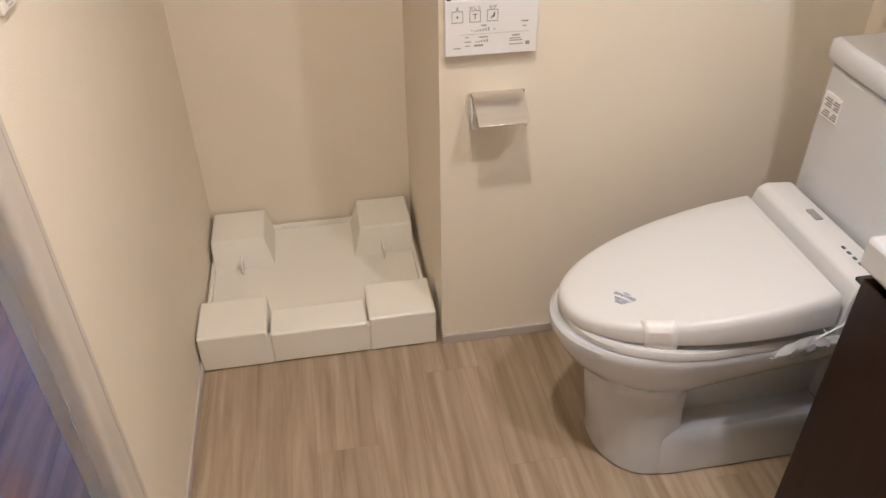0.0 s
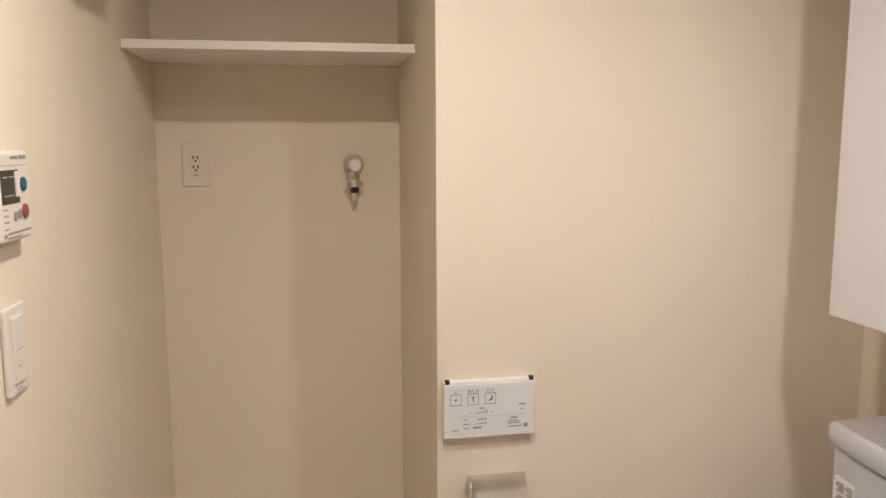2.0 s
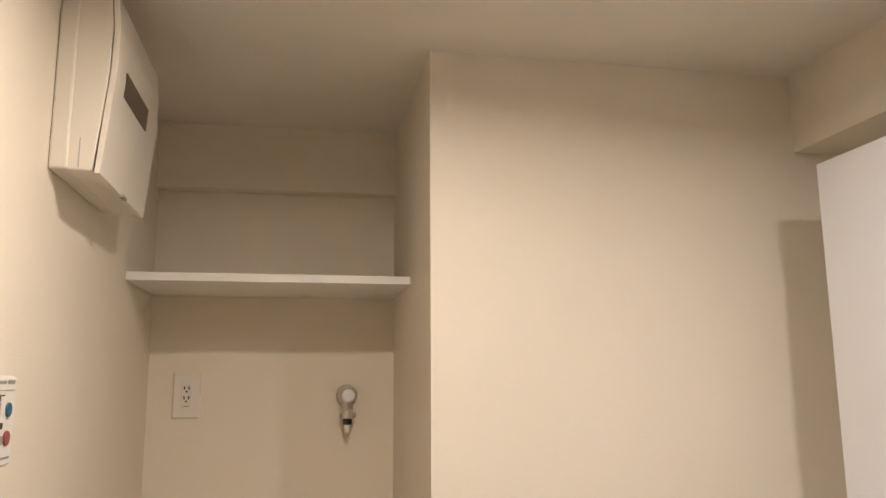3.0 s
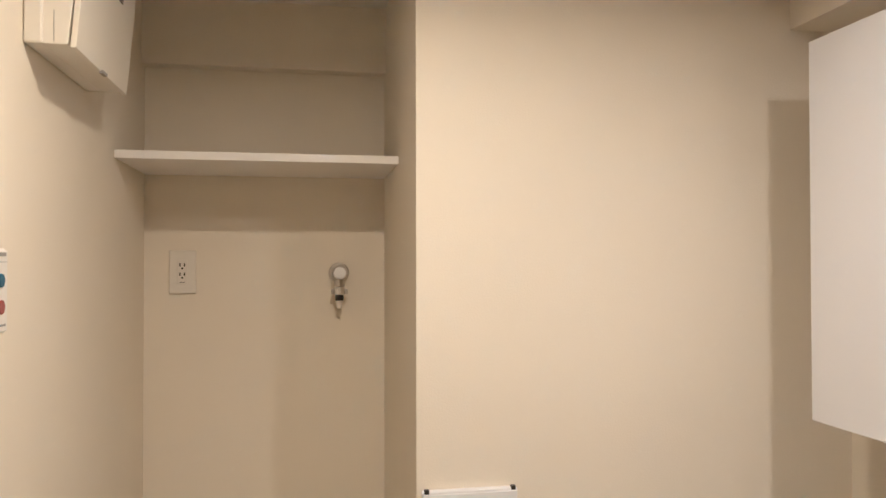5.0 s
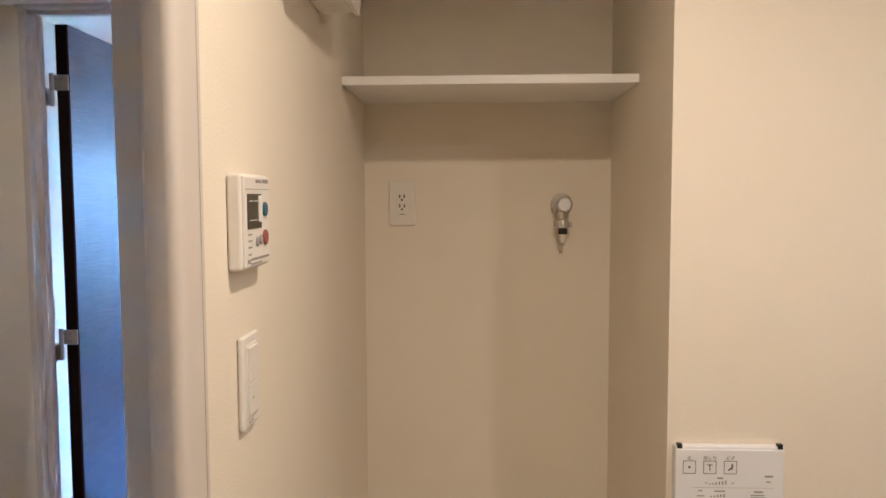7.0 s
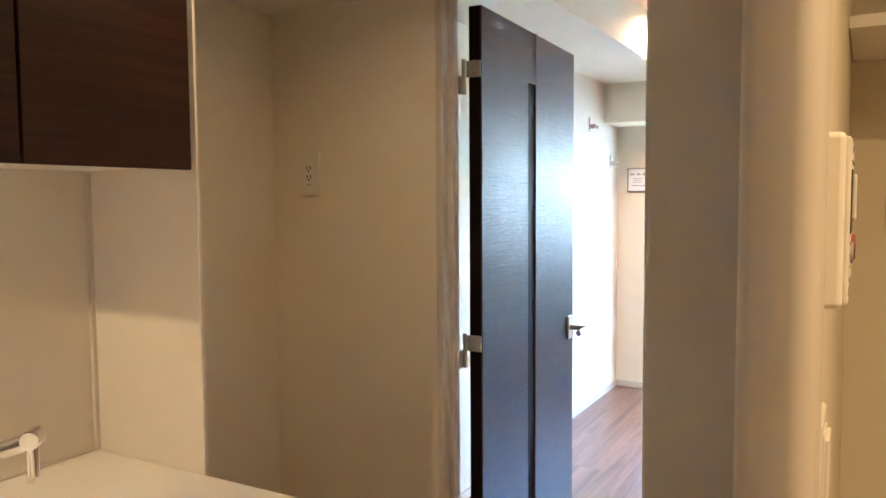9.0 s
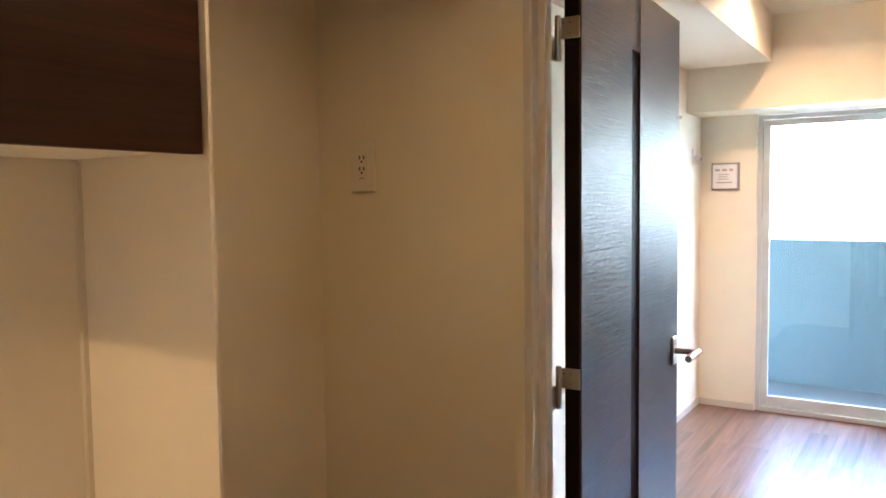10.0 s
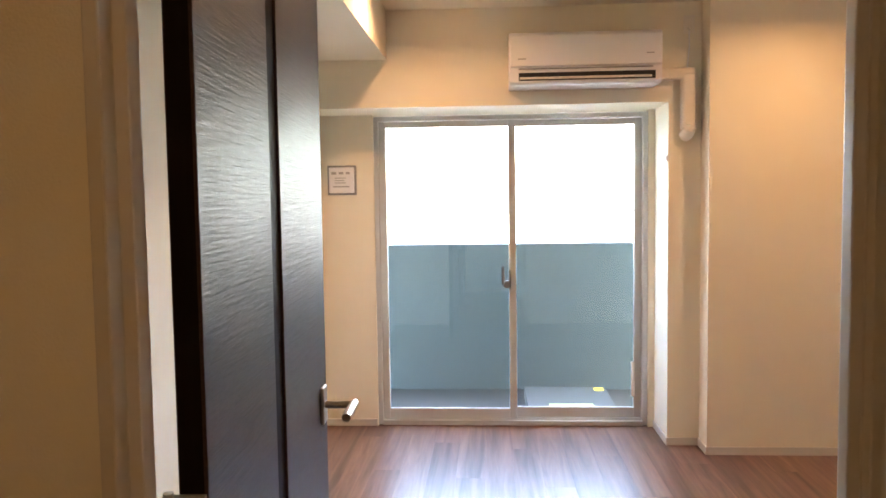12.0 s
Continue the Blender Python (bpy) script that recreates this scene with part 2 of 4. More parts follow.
def loft(rings, cap=True):
    b = bmesh.new()
    vs = [[b.verts.new(p) for p in ring] for ring in rings]
    n = len(vs[0])
    for r0, r1 in zip(vs, vs[1:]):
        for k in range(n):
            b.faces.new((r0[k], r0[(k + 1) % n], r1[(k + 1) % n], r1[k]))
    if cap:
        b.faces.new(vs[0][::-1])
        b.faces.new(vs[-1])
    return b


def prism(profile, axis, a0, a1, bev=0.0):
    """A polygon drawn in the two other axes, drawn out along axis from a0 to a1."""
    def at(u, v, w):
        return {"x": (w, u, v), "y": (u, w, v), "z": (u, v, w)}[axis]
    b = loft([[at(u, v, a0) for u, v in profile], [at(u, v, a1) for u, v in profile]])
    if bev:
        bmesh.ops.recalc_face_normals(b, faces=b.faces)
        bmesh.ops.bevel(b, geom=b.edges[:], offset=bev, segments=2, profile=0.5, affect="EDGES")
    return b


def bars(rects, face, depth, h=0.0006):
    """Flat printed marks on a wall-parallel face: rects of (u0, u1, z0, z1); face 'y' (front towards -y) or 'x' (front towards +x)."""
    b = bmesh.new()
    for u0, u1, z0, z1 in rects:
        if face == "y":
            box(u0, u1, depth - h, depth, z0, z1, bm=b)
        else:
            box(depth, depth + h, u0, u1, z0, z1, bm=b)
    return b


def words(text, size, matrix, name="lettering"):
    """Readable lettering as a mesh in world coordinates, in the built-in font."""
    cu = bpy.data.curves.new(name, "FONT")
    cu.body, cu.size, cu.align_x, cu.align_y, cu.extrude = text, size, "CENTER", "CENTER", 0.0002
    ob = bpy.data.objects.new(name, cu)
    me = bpy.data.meshes.new_from_object(ob)
    bpy.data.objects.remove(ob)
    b = bmesh.new()
    b.from_mesh(me)
    bpy.data.meshes.remove(me)
    bmesh.ops.transform(b, matrix=matrix, verts=b.verts)
    return b

# ---- structure ----
CEIL_W, CEIL_H, CEIL_L = 2.19, 2.20, 2.514      # washroom, hall, living room
HALL_Y, LIV_Y = 0.655, 0.735                     # the two faces of the wall with the living room door
OPEN_L, OPEN_R, OPEN_T = -0.935, -0.113, 1.965  # living room doorway
WD_FAR, WD_NEAR, WD_TOP = -0.65, -1.42, 1.97    # washroom doorway, along y

solid("floor_slab", box(-1.75, 1.85, -2.45, 4.70, -0.15, -0.006), M_JOINT, "grey screed under the floor boards", "floor")
b = box(-0.085, 0.0, WD_FAR + 0.045, 0.735, -0.006, 2.7)
box(-0.085, 0.0, -2.35, WD_NEAR - 0.045, -0.006, 2.7, bm=b)
box(-0.085, 0.0, WD_NEAR - 0.045, WD_FAR + 0.045, WD_TOP + 0.02, 2.7, bm=b)
solid("wall_washroom_hall", b, M_WALL, "cream papered partition between washroom and hall", "wall")
b = box(0.0, 1.85, 0.635, LIV_Y, -0.006, 2.7)
box(0.668, 1.85, 0.0, 0.635, -0.006, 2.7, bm=b)
solid("wall_washroom_north", b, M_WALL, "cream papered wall behind toilet and laundry alcove", "wall")
solid("wall_washroom_east", box(1.70, 1.85, -2.35, 0.0, -0.006, 2.7), M_WALL, "cream papered wall behind the toilet tank", "wall")
solid("beam_washroom", box(1.548, 1.70, -2.35, 0.0, 2.0, CEIL_W), M_WALL, "cream papered ceiling beam", "beam")
solid("wall_south", box(-1.75, 1.85, -2.45, -2.35, -0.006, 2.7), M_WALL, "plain cream papered end wall", "wall")
solid("ledge_alcove", box(0.0, 0.668, 0.588, 0.635, 2.005, CEIL_W), M_WALL, "shallow papered ledge above the alcove shelf", "beam")
b = box(-1.53, OPEN_L - 0.02, HALL_Y, LIV_Y, -0.006, 2.7)
box(OPEN_L - 0.02, -0.085, HALL_Y, LIV_Y, OPEN_T + 0.02, 2.7, bm=b)
solid("wall_hall_living", b, M_WALL, "cream papered wall with the living room doorway", "wall")
b = box(-1.75, -1.53, -2.35, LIV_Y, -0.006, 2.7)
solid("wall_hall_west", b, M_WALL, "cream papered wall behind kitchen and fridge recess", "wall")
solid("wall_living_west", box(-1.75, -1.605, LIV_Y, 4.70, -0.006, 2.7), M_WALL, "white papered living room side wall", "wall")
solid("wall_living_east", box(1.75, 1.85, LIV_Y, 4.70, -0.006, 2.7), M_WALL, "white papered living room side wall", "wall")
b = box(-1.605, -1.24, 4.54, 4.70, -0.006, 1.965)
box(0.455, 0.492, 4.54, 4.70, -0.006, 1.965, bm=b)
box(-1.605, 0.492, 4.192, 4.70, 1.965, 2.7, bm=b)
box(0.492, 0.672, 4.192, 4.70, -0.006, 2.7, bm=b)
box(0.672, 1.75, 4.03, 4.70, -0.006, 2.7, bm=b)
solid("wall_living_north", b, M_WALL, "white papered window wall with a deep header", "wall")
solid("beam_living", box(-1.605, -1.10, LIV_Y, 4.192, 2.238, 2.7), M_WALL, "white papered dropped ceiling beam", "beam")
solid("ceiling_washroom", box(0.0, 1.70, -2.35, 0.635, CEIL_W, CEIL_W + 0.05), M_CEIL, "cream papered washroom ceiling", "ceiling")
solid("ceiling_hall", box(-1.53, -0.085, -2.35, HALL_Y, CEIL_H, CEIL_H + 0.05), M_CEIL, "cream papered hall ceiling", "ceiling")
solid("beam_hall", box(-1.53, -0.085, 0.47, HALL_Y, 1.987, CEIL_H), M_WALL, "cream papered beam above the living room doorway", "beam")
solid("ceiling_living", box(-1.10, 1.75, LIV_Y, 4.192, CEIL_L, CEIL_L + 0.05), M_CEIL, "white papered living room ceiling", "ceiling")
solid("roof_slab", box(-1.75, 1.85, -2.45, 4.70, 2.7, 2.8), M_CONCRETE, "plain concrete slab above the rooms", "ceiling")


def skirting(name, x0, x1, y0, y1, h=0.045, material=None):
    solid(name, box(x0, x1, y0, y1, 0.0, h, 0.002), material or M_TRIM, "low cream painted baseboard", "baseboard", base=((x0 + x1) / 2, (y0 + y1) / 2, 0))


SK = 0.008
skirting("baseboard", 0.668, 1.70 - SK, -SK, 0.0, 0.03, M_SKIRT)
skirting("baseboard", 0.0, SK, WD_FAR + 0.05, 0.635, 0.03, M_SKIRT)
skirting("baseboard", 1.70 - SK, 1.70, -0.70, 0.0, 0.03, M_SKIRT)
skirting("baseboard", -1.605, -1.605 + SK, LIV_Y, 4.54)
skirting("baseboard", -1.605 + SK, -1.245, 4.54 - SK, 4.54)
skirting("baseboard", 0.492 - SK, 0.492, 4.192 - SK, 4.54)
skirting("baseboard", 0.492, 0.672 - SK, 4.192 - SK, 4.192)
skirting("baseboard", 0.672 - SK, 0.672, 4.03 - SK, 4.192)
skirting("baseboard", 0.672, 1.75, 4.03 - SK, 4.03)
skirting("baseboard", -1.53, OPEN_L - 0.05, HALL_Y - SK, HALL_Y)


def doorway_frame(name, label, plan, sides, head):
    """Jambs drawn as an outline in plan, stood up to head height, with a lintel between."""
    fr = thing(name, (sum(p[0] for p in plan[0]) / len(plan[0]), plan[0][0][1], 0), label, "door frame", kind="structure")
    for outline in plan:
        part("jamb", prism(outline, "z", 0, head, 0.003), M_TRIM, fr)
    part("lintel", sides, M_TRIM, fr)
    return fr


# living room doorway: casing, stop and reveal
y0, y1 = HALL_Y - 0.012, LIV_Y + 0.012
left = [(OPEN_L - 0.026, y0), (OPEN_L - 0.006, y0), (OPEN_L - 0.006, y0 + 0.030), (OPEN_L + 0.010, y0 + 0.030), (OPEN_L + 0.010, y1 - 0.04), (OPEN_L - 0.012, y1 - 0.04), (OPEN_L - 0.012, y1), (OPEN_L - 0.026, y1)]
right = [(OPEN_R + 0.0278, y1), (OPEN_R + 0.006, y1), (OPEN_R + 0.004, y1 - 0.012), (OPEN_R, y1 - 0.014), (OPEN_R, y1 - 0.040), (OPEN_R + 0.014, y1 - 0.040), (OPEN_R + 0.014, y1 - 0.044), (OPEN_R + 0.023, y1 - 0.044), (OPEN_R + 0.023, y0), (OPEN_R + 0.0278, y0)]
lint = prism([(y0, OPEN_T + 0.035), (y0, OPEN_T + 0.012), (y0 + 0.035, OPEN_T + 0.012), (y0 + 0.035, OPEN_T), (y1 - 0.04, OPEN_T), (y1 - 0.04, OPEN_T + 0.012), (y1, OPEN_T + 0.012), (y1, OPEN_T + 0.035)], "x", OPEN_L - 0.035, OPEN_R + 0.035, 0.002)
doorway_frame("door_frame_living", "cream painted stepped door frame of the living room", [left, right], lint, OPEN_T + 0.001)
# washroom doorway
x0, x1 = -0.093, 0.012
# architrave with a rounded lip, a stop behind it and the reveal on the hall side
far = [(0.0015, -0.600), (0.0015, -0.639), (0.011, -0.639), (0.013, -0.642), (0.013, -0.690), (0.010, -0.698), (0.003, -0.703), (-0.020, -0.703), (-0.024, -0.698), (-0.028, -0.622), (-0.032, -0.616), (x0 + 0.003, -0.612), (x0, -0.609), (x0, -0.570), (-0.06, -0.575)]
near = [(x, -2.10 - y) for x, y in far][::-1]
lint = prism([(x1, WD_TOP + 0.035), (x1, WD_TOP), (x0, WD_TOP), (x0, WD_TOP + 0.035)], "y", WD_NEAR - 0.05, WD_FAR + 0.02, 0.002)
doorway_frame("door_frame_washroom", "cream painted door frame of the washroom", [far, near], lint, WD_TOP + 0.001)


def ceiling_light(x, y, z):
    d = thing("downlight", (x, y, z), "round recessed warm ceiling downlight, lit; the hall one is added", "downlight", "downlights")
    ring = loft([[(x + r * math.cos(a), y + r * math.sin(a), z + h) for a in [math.tau * k / 28 for k in range(28)]] for r, h in ((0.058, 0.0), (0.056, -0.005), (0.048, -0.006), (0.044, -0.002), (0.044, 0.0))], cap=False)
    part("trim_ring", ring, M_PLASTIC, d)
    part("diffuser", cyl((x, y, z - 0.004), (x, y, z + 0.002), 0.043, 28), M_GLOW, d)


# the hall fitting is added too, to go with its fill lamp
for lx, ly, lz, lw, lc in DOWNLIGHTS:
    ceiling_light(lx, ly, lz)

# ---- window and balcony ----
WX0, WX1, WY, WT = -1.24, 0.455, 4.56, 1.955
win = thing("window_1", ((WX0 + WX1) / 2, WY, 0), "tall two-pane aluminium sliding balcony window, closed", "window", kind="structure")
fr = box(WX0, WX0 + 0.03, WY, WY + 0.10, 0.002, WT, 0.002)
box(WX1 - 0.03, WX1, WY, WY + 0.10, 0.002, WT, 0.002, bm=fr)
box(WX0 + 0.03, WX1 - 0.03, WY, WY + 0.10, WT - 0.028, WT, 0.002, bm=fr)
part("window_frame", fr, M_ALU, win)
part("window_sill", box(WX0 + 0.03, WX1 - 0.03, WY - 0.012, WY + 0.10, 0.002, 0.032, 0.002), M_ALU, win)
for k in range(3):
    part("rail", box(WX0 + 0.031, WX1 - 0.031, WY + 0.018 + 0.03 * k, WY + 0.022 + 0.03 * k, 0.032, 0.038), M_ALU, win)
MID = -0.385


def sash(xa, xb, ya):
    rails = box(xa + 0.045, xb - 0.045, ya, ya + 0.028, 0.04, 0.105, 0.003)
    box(xa + 0.045, xb - 0.045, ya, ya + 0.028, WT - 0.07, WT - 0.03, 0.003, bm=rails)
    s = part("window_sash", rails, M_ALU, win)
    part("stile", box(xa, xa + 0.045, ya, ya + 0.028, 0.04, WT - 0.03, 0.003), M_ALU, s)
    part("stile", box(xb - 0.045, xb, ya, ya + 0.028, 0.04, WT - 0.03, 0.003), M_ALU, s)
    g = part("pane", box(xa + 0.04, xb - 0.04, ya + 0.011, ya + 0.017, 0.10, WT - 0.065), M_GLASS, s, "clear wired glass")
    g.visible_shadow = False
    # the wires in the glass: a fine diamond mesh
    wires = bmesh.new()
    gx0, gx1, gz0, gz1, yy = xa + 0.045, xb - 0.045, 0.105, WT - 0.07, ya + 0.009
    step = 0.028
    wv = 0.0003
    for sgn in (1, -1):
        c = -4.0
        while c < 4.0:
            # line z = sgn * (x - gx0) + c, clipped to the pane
            pts = []
            for x in (gx0, gx1):
                z = sgn * (x - gx0) + c
                if gz0 <= z <= gz1:
                    pts.append((x, z))
            for z in (gz0, gz1):
                x = gx0 + (z - c) / sgn
                if gx0 < x < gx1:
                    pts.append((x, z))
            if len(pts) >= 2:
                (xa_, za_), (xb_, zb_) = pts[0], pts[1]
                vs = [wires.verts.new(p) for p in ((xa_, yy, za_ - wv), (xb_, yy, zb_ - wv), (xb_, yy, zb_ + wv), (xa_, yy, za_ + wv))]
                wires.faces.new(vs)
            c += step * 1.4142
    w = part("wire_mesh", wires, M_WIRE, s)
    w["kind"] = "stuff"
    w.visible_shadow = False
    return s


s1 = sash(WX0 + 0.03, MID + 0.03, WY + 0.012)
s2 = sash(MID - 0.015, WX1 - 0.03, WY + 0.048)
lock = box(MID - 0.020, MID - 0.004, WY - 0.006, WY + 0.013, 0.87, 0.99, 0.004)
box(MID - 0.062, MID - 0.044, WY - 0.026, WY - 0.008, 0.90, 1.015, 0.006, bm=lock)
box(MID - 0.060, MID - 0.012, WY - 0.016, WY - 0.004, 0.895, 0.925, 0.004, bm=lock)
join(lock, cyl((MID - 0.030, WY - 0.018, 0.895), (MID - 0.030, WY + 0.010, 0.895), 0.022, 18, bev=0.003))
part("crescent_lock", lock, M_LOCK, s1, "dull grey metal lock")
part("finger_pull", box(WX1 - 0.092, WX1 - 0.070, WY + 0.036, WY + 0.050, 0.18, 0.40, 0.003), M_PLASTIC, s2, "white plastic pull")

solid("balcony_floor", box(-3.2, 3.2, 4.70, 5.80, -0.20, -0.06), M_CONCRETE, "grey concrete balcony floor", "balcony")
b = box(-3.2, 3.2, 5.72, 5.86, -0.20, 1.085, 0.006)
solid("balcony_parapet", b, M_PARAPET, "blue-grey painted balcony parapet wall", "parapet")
# both pieces above are unseen, added to keep sun and sky off the balcony
solid("added_storeys_blocker", box(-6.0, 6.0, -2.45, 4.70, 2.8, 3.0), M_CONCRETE, "unseen concrete block added to shade the balcony", "facade")
solid("added_shade_slab", box(-6.0, 6.0, 4.70, 5.86, 2.75, 2.95), M_CONCRETE, "unseen concrete slab added to shade the balcony", "balcony")
solid("ground", box(-900, 900, -900, 900, -15.2, -15.0), M_GROUND, "distant grey ground far below", "ground")
hatch = thing("escape_hatch", (0.06, 5.2, -0.06), "grey metal balcony escape hatch with warning labels", "hatch")
part("lid", box(-0.27, 0.33, 4.95, 5.50, -0.06, 0.015, 0.006), M_HATCH, hatch)
part("label", box(-0.12, 0.18, 4.96, 5.02, 0.0152, 0.0162), M_GREEN, hatch, "pale green warning label")
part("label", box(0.24, 0.31, 5.38, 5.47, 0.0152, 0.0162), M_YELLOW, hatch, "yellow warning label")

# ---- living room things ----
# air conditioner
AX0, AX1, AY0, AY1, AZ0, AZ1 = -0.405, 0.405, 3.955, 4.190, 2.045, 2.325
ac = thing("air_conditioner", (0, AY1, AZ0), "white wall-mounted split air conditioner above the window", "air conditioner")
prof = [(AY1, AZ0), (AY0 + 0.03, AZ0), (AY0 + 0.010, AZ0 + 0.012), (AY0 + 0.008, AZ0 + 0.085), (AY0 + 0.002, AZ0 + 0.10), (AY0, AZ1 - 0.03), (AY0 + 0.012, AZ1 - 0.008), (AY0 + 0.04, AZ1), (AY1, AZ1)]
part("housing", prism(prof, "x", AX0, AX1, 0.004), M_PLASTIC, ac)
part("front_panel", box(AX0 + 0.004, AX1 - 0.004, AY0 - 0.008, AY0 + 0.003, AZ0 + 0.094, AZ1 - 0.022, 0.004), M_PLASTIC, ac)
part("outlet", prism([(AY0 + 0.0065, AZ0 + 0.020), (AY0 + 0.005, AZ0 + 0.062), (AY0 + 0.03, AZ0 + 0.062), (AY0 + 0.03, AZ0 + 0.020)], "x", AX0 + 0.05, AX1 - 0.035), M_BLACK, ac, "dark air outlet slot")
part("flap", prism([(AY0 + 0.004, AZ0 + 0.026), (AY0 - 0.002, AZ0 + 0.036), (AY0 + 0.001, AZ0 + 0.039), (AY0 + 0.008, AZ0 + 0.029)], "x", AX0 + 0.055, AX1 - 0.055, 0.001), M_PLASTIC2, ac)
part("seam", box(AX0 + 0.05, AX1 - 0.05, AY0 - 0.0012, AY0 + 0.004, AZ0 + 0.078, AZ0 + 0.084), M_GREY, ac)
part("print", bars([(AX0 + 0.045, AX0 + 0.09, AZ0 + 0.130, AZ0 + 0.136), (AX1 - 0.085, AX1 - 0.045, AZ0 + 0.148, AZ0 + 0.154)], "y", AY0 - 0.008), M_INKL, ac)
duct = thing("pipe_cover", (0.58, 4.19, 1.85), "white plastic pipe cover running from the air conditioner", "pipe cover")
part("elbow", box(0.406, 0.636, 4.13, 4.192, 2.080, 2.147, 0.016, 3), M_COVER, duct)
part("drop", box(0.550, 0.638, 4.125, 4.191, 1.80, 2.12, 0.020, 4), M_COVER, duct)
part("end_cap", tube([(0.594, 4.15, 1.83), (0.592, 4.15, 1.80), (0.588, 4.162, 1.785), (0.584, 4.192, 1.778)], 0.036, 16), M_COVER, duct)
cord = thing("power_cord", (0.60, 4.19, 2.40), "thin white power cord with a wall socket", "cord")
part("cord", tube([(0.60, 4.186, 2.36), (0.602, 4.184, 2.27), (0.595, 4.184, 2.19), (0.59, 4.186, 2.13)], 0.004, 8), M_PLASTIC, cord)
part("socket", box(0.57, 0.63, 4.184, 4.192, 2.34, 2.44, 0.002), M_COVER, cord)
part("plug", box(0.591, 0.609, 4.165, 4.184, 2.358, 2.380, 0.004), M_COVER, cord)
# wall vent by the window
vent = thing("wall_vent", (-1.44, 4.54, 1.47), "square white wall air vent with a printed label", "vent")
# grey stands in for the shading round the white cover
part("shaded_flange", box(-1.530, -1.348, 4.528, 4.54, 1.472, 1.656, 0.004), M_GREY, vent)
part("cover", box(-1.518, -1.360, 4.508, 4.530, 1.484, 1.644, 0.006), M_PLASTIC, vent)
part("print", bars([(-1.50, -1.47, 1.60, 1.615), (-1.455, -1.425, 1.60, 1.615), (-1.41, -1.385, 1.60, 1.615), (-1.48, -1.41, 1.575, 1.580), (-1.48, -1.42, 1.560, 1.565), (-1.48, -1.41, 1.545, 1.550), (-1.49, -1.39, 1.520, 1.528)], "y", 4.508), M_INKL, vent)
# small fittings on the living room side wall
for zc, yc in ((1.70, 4.36), (1.93, 3.88)):
    hk = thing("wall_bracket", (-1.605, yc, zc), "small white bracket on the side wall", "bracket")
    part("plate", box(-1.605, -1.597, yc - 0.03, yc + 0.03, zc - 0.045, zc + 0.045, 0.002), M_PLASTIC, hk)
    part("arm", box(-1.599, -1.56, yc - 0.02, yc + 0.02, zc - 0.03, zc + 0.0, 0.004), M_PLASTIC, hk)
    part("stud", cyl((-1.56, yc, zc - 0.03), (-1.555, yc, zc - 0.01), 0.012, 14), M_NICKEL, hk)

lt = thing("window_stop", (0.492, 4.21, 1.64), "small white sash stop on the window reveal", "stop")
part("block", box(0.478, 0.492, 4.195, 4.225, 1.635, 1.665, 0.003), M_PLASTIC, lt)

# living room door, folded back into the room
LX0, LX1, LY0, LY1, LZ0, LZ1 = -0.918, -0.880, 0.752, 1.567, 0.008, 1.955
door = thing("door_1", (LX0, LY0, 0), "dark brown embossed wooden door with a steel lever, standing open", "door", kind="structure")
GA, GB = 1.105, 1.172
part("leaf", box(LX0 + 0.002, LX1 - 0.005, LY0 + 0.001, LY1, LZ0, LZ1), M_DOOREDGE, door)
part("panel", box(LX1 - 0.006, LX1, LY0 + 0.001, GA, LZ0, LZ1, 0.0015), M_DOORX, door)
part("panel", box(LX1 - 0.006, LX1, GB, LY1, LZ0, LZ1, 0.0015), M_DOORX, door)
part("panel", box(LX0, LX0 + 0.003, LY0 + 0.001, LY1, LZ0, LZ1, 0.001), M_DOORX, door)
part("inlay", box(LX1 - 0.005, LX1 - 0.001, GA + 0.001, GB - 0.001, LZ1 - 0.157, LZ1), M_DOORX, door, "short wood infill above the groove")
hd = part("handle", box(LX1, LX1 + 0.008, 1.492, 1.536, 0.925, 1.010, 0.003), M_NICKEL, door, "satin nickel lever")
part("spindle", cyl((LX1 + 0.006, 1.514, 0.967), (LX1 + 0.075, 1.514, 0.967), 0.009, 16), M_NICKEL, hd)
part("lever", cyl((LX1 + 0.072, 1.526, 0.967), (LX1 + 0.072, 1.405, 0.967), 0.0105, 18, bev=0.002), M_NICKEL, hd)
part("closer_arm", box(LX0 + 0.004, LX1 - 0.006, 1.20, 1.28, LZ1, LZ1 + 0.01, 0.002), M_NICKEL, door)
for zt in (1.81, 1.06, 0.30):
    hg = part("hinge", box(OPEN_L - 0.003, LX1 - 0.002, LY0 - 0.004, LY0 + 0.001, zt - 0.045, zt, 0.0015), M_NICKEL, door)
    part("knuckle", cyl((OPEN_L + 0.006, LY0 - 0.006, zt - 0.09), (OPEN_L + 0.006, LY0 - 0.006, zt + 0.004), 0.0065, 14), M_NICKEL, hg)
    part("leaf_plate", box(OPEN_L - 0.004, OPEN_L + 0.002, LY0 - 0.05, LY0 - 0.006, zt - 0.09, zt - 0.04, 0.001), M_NICKEL, hg)
    for sx, sz in ((0.016, -0.012), (0.032, -0.012), (0.032, -0.034)):
        part("screw", cyl((OPEN_L + sx, LY0 - 0.0048, zt + sz), (OPEN_L + sx, LY0 - 0.0035, zt + sz), 0.003, 8), M_GREY, hg)

door.rotation_euler = (0, 0, radians(1.9))

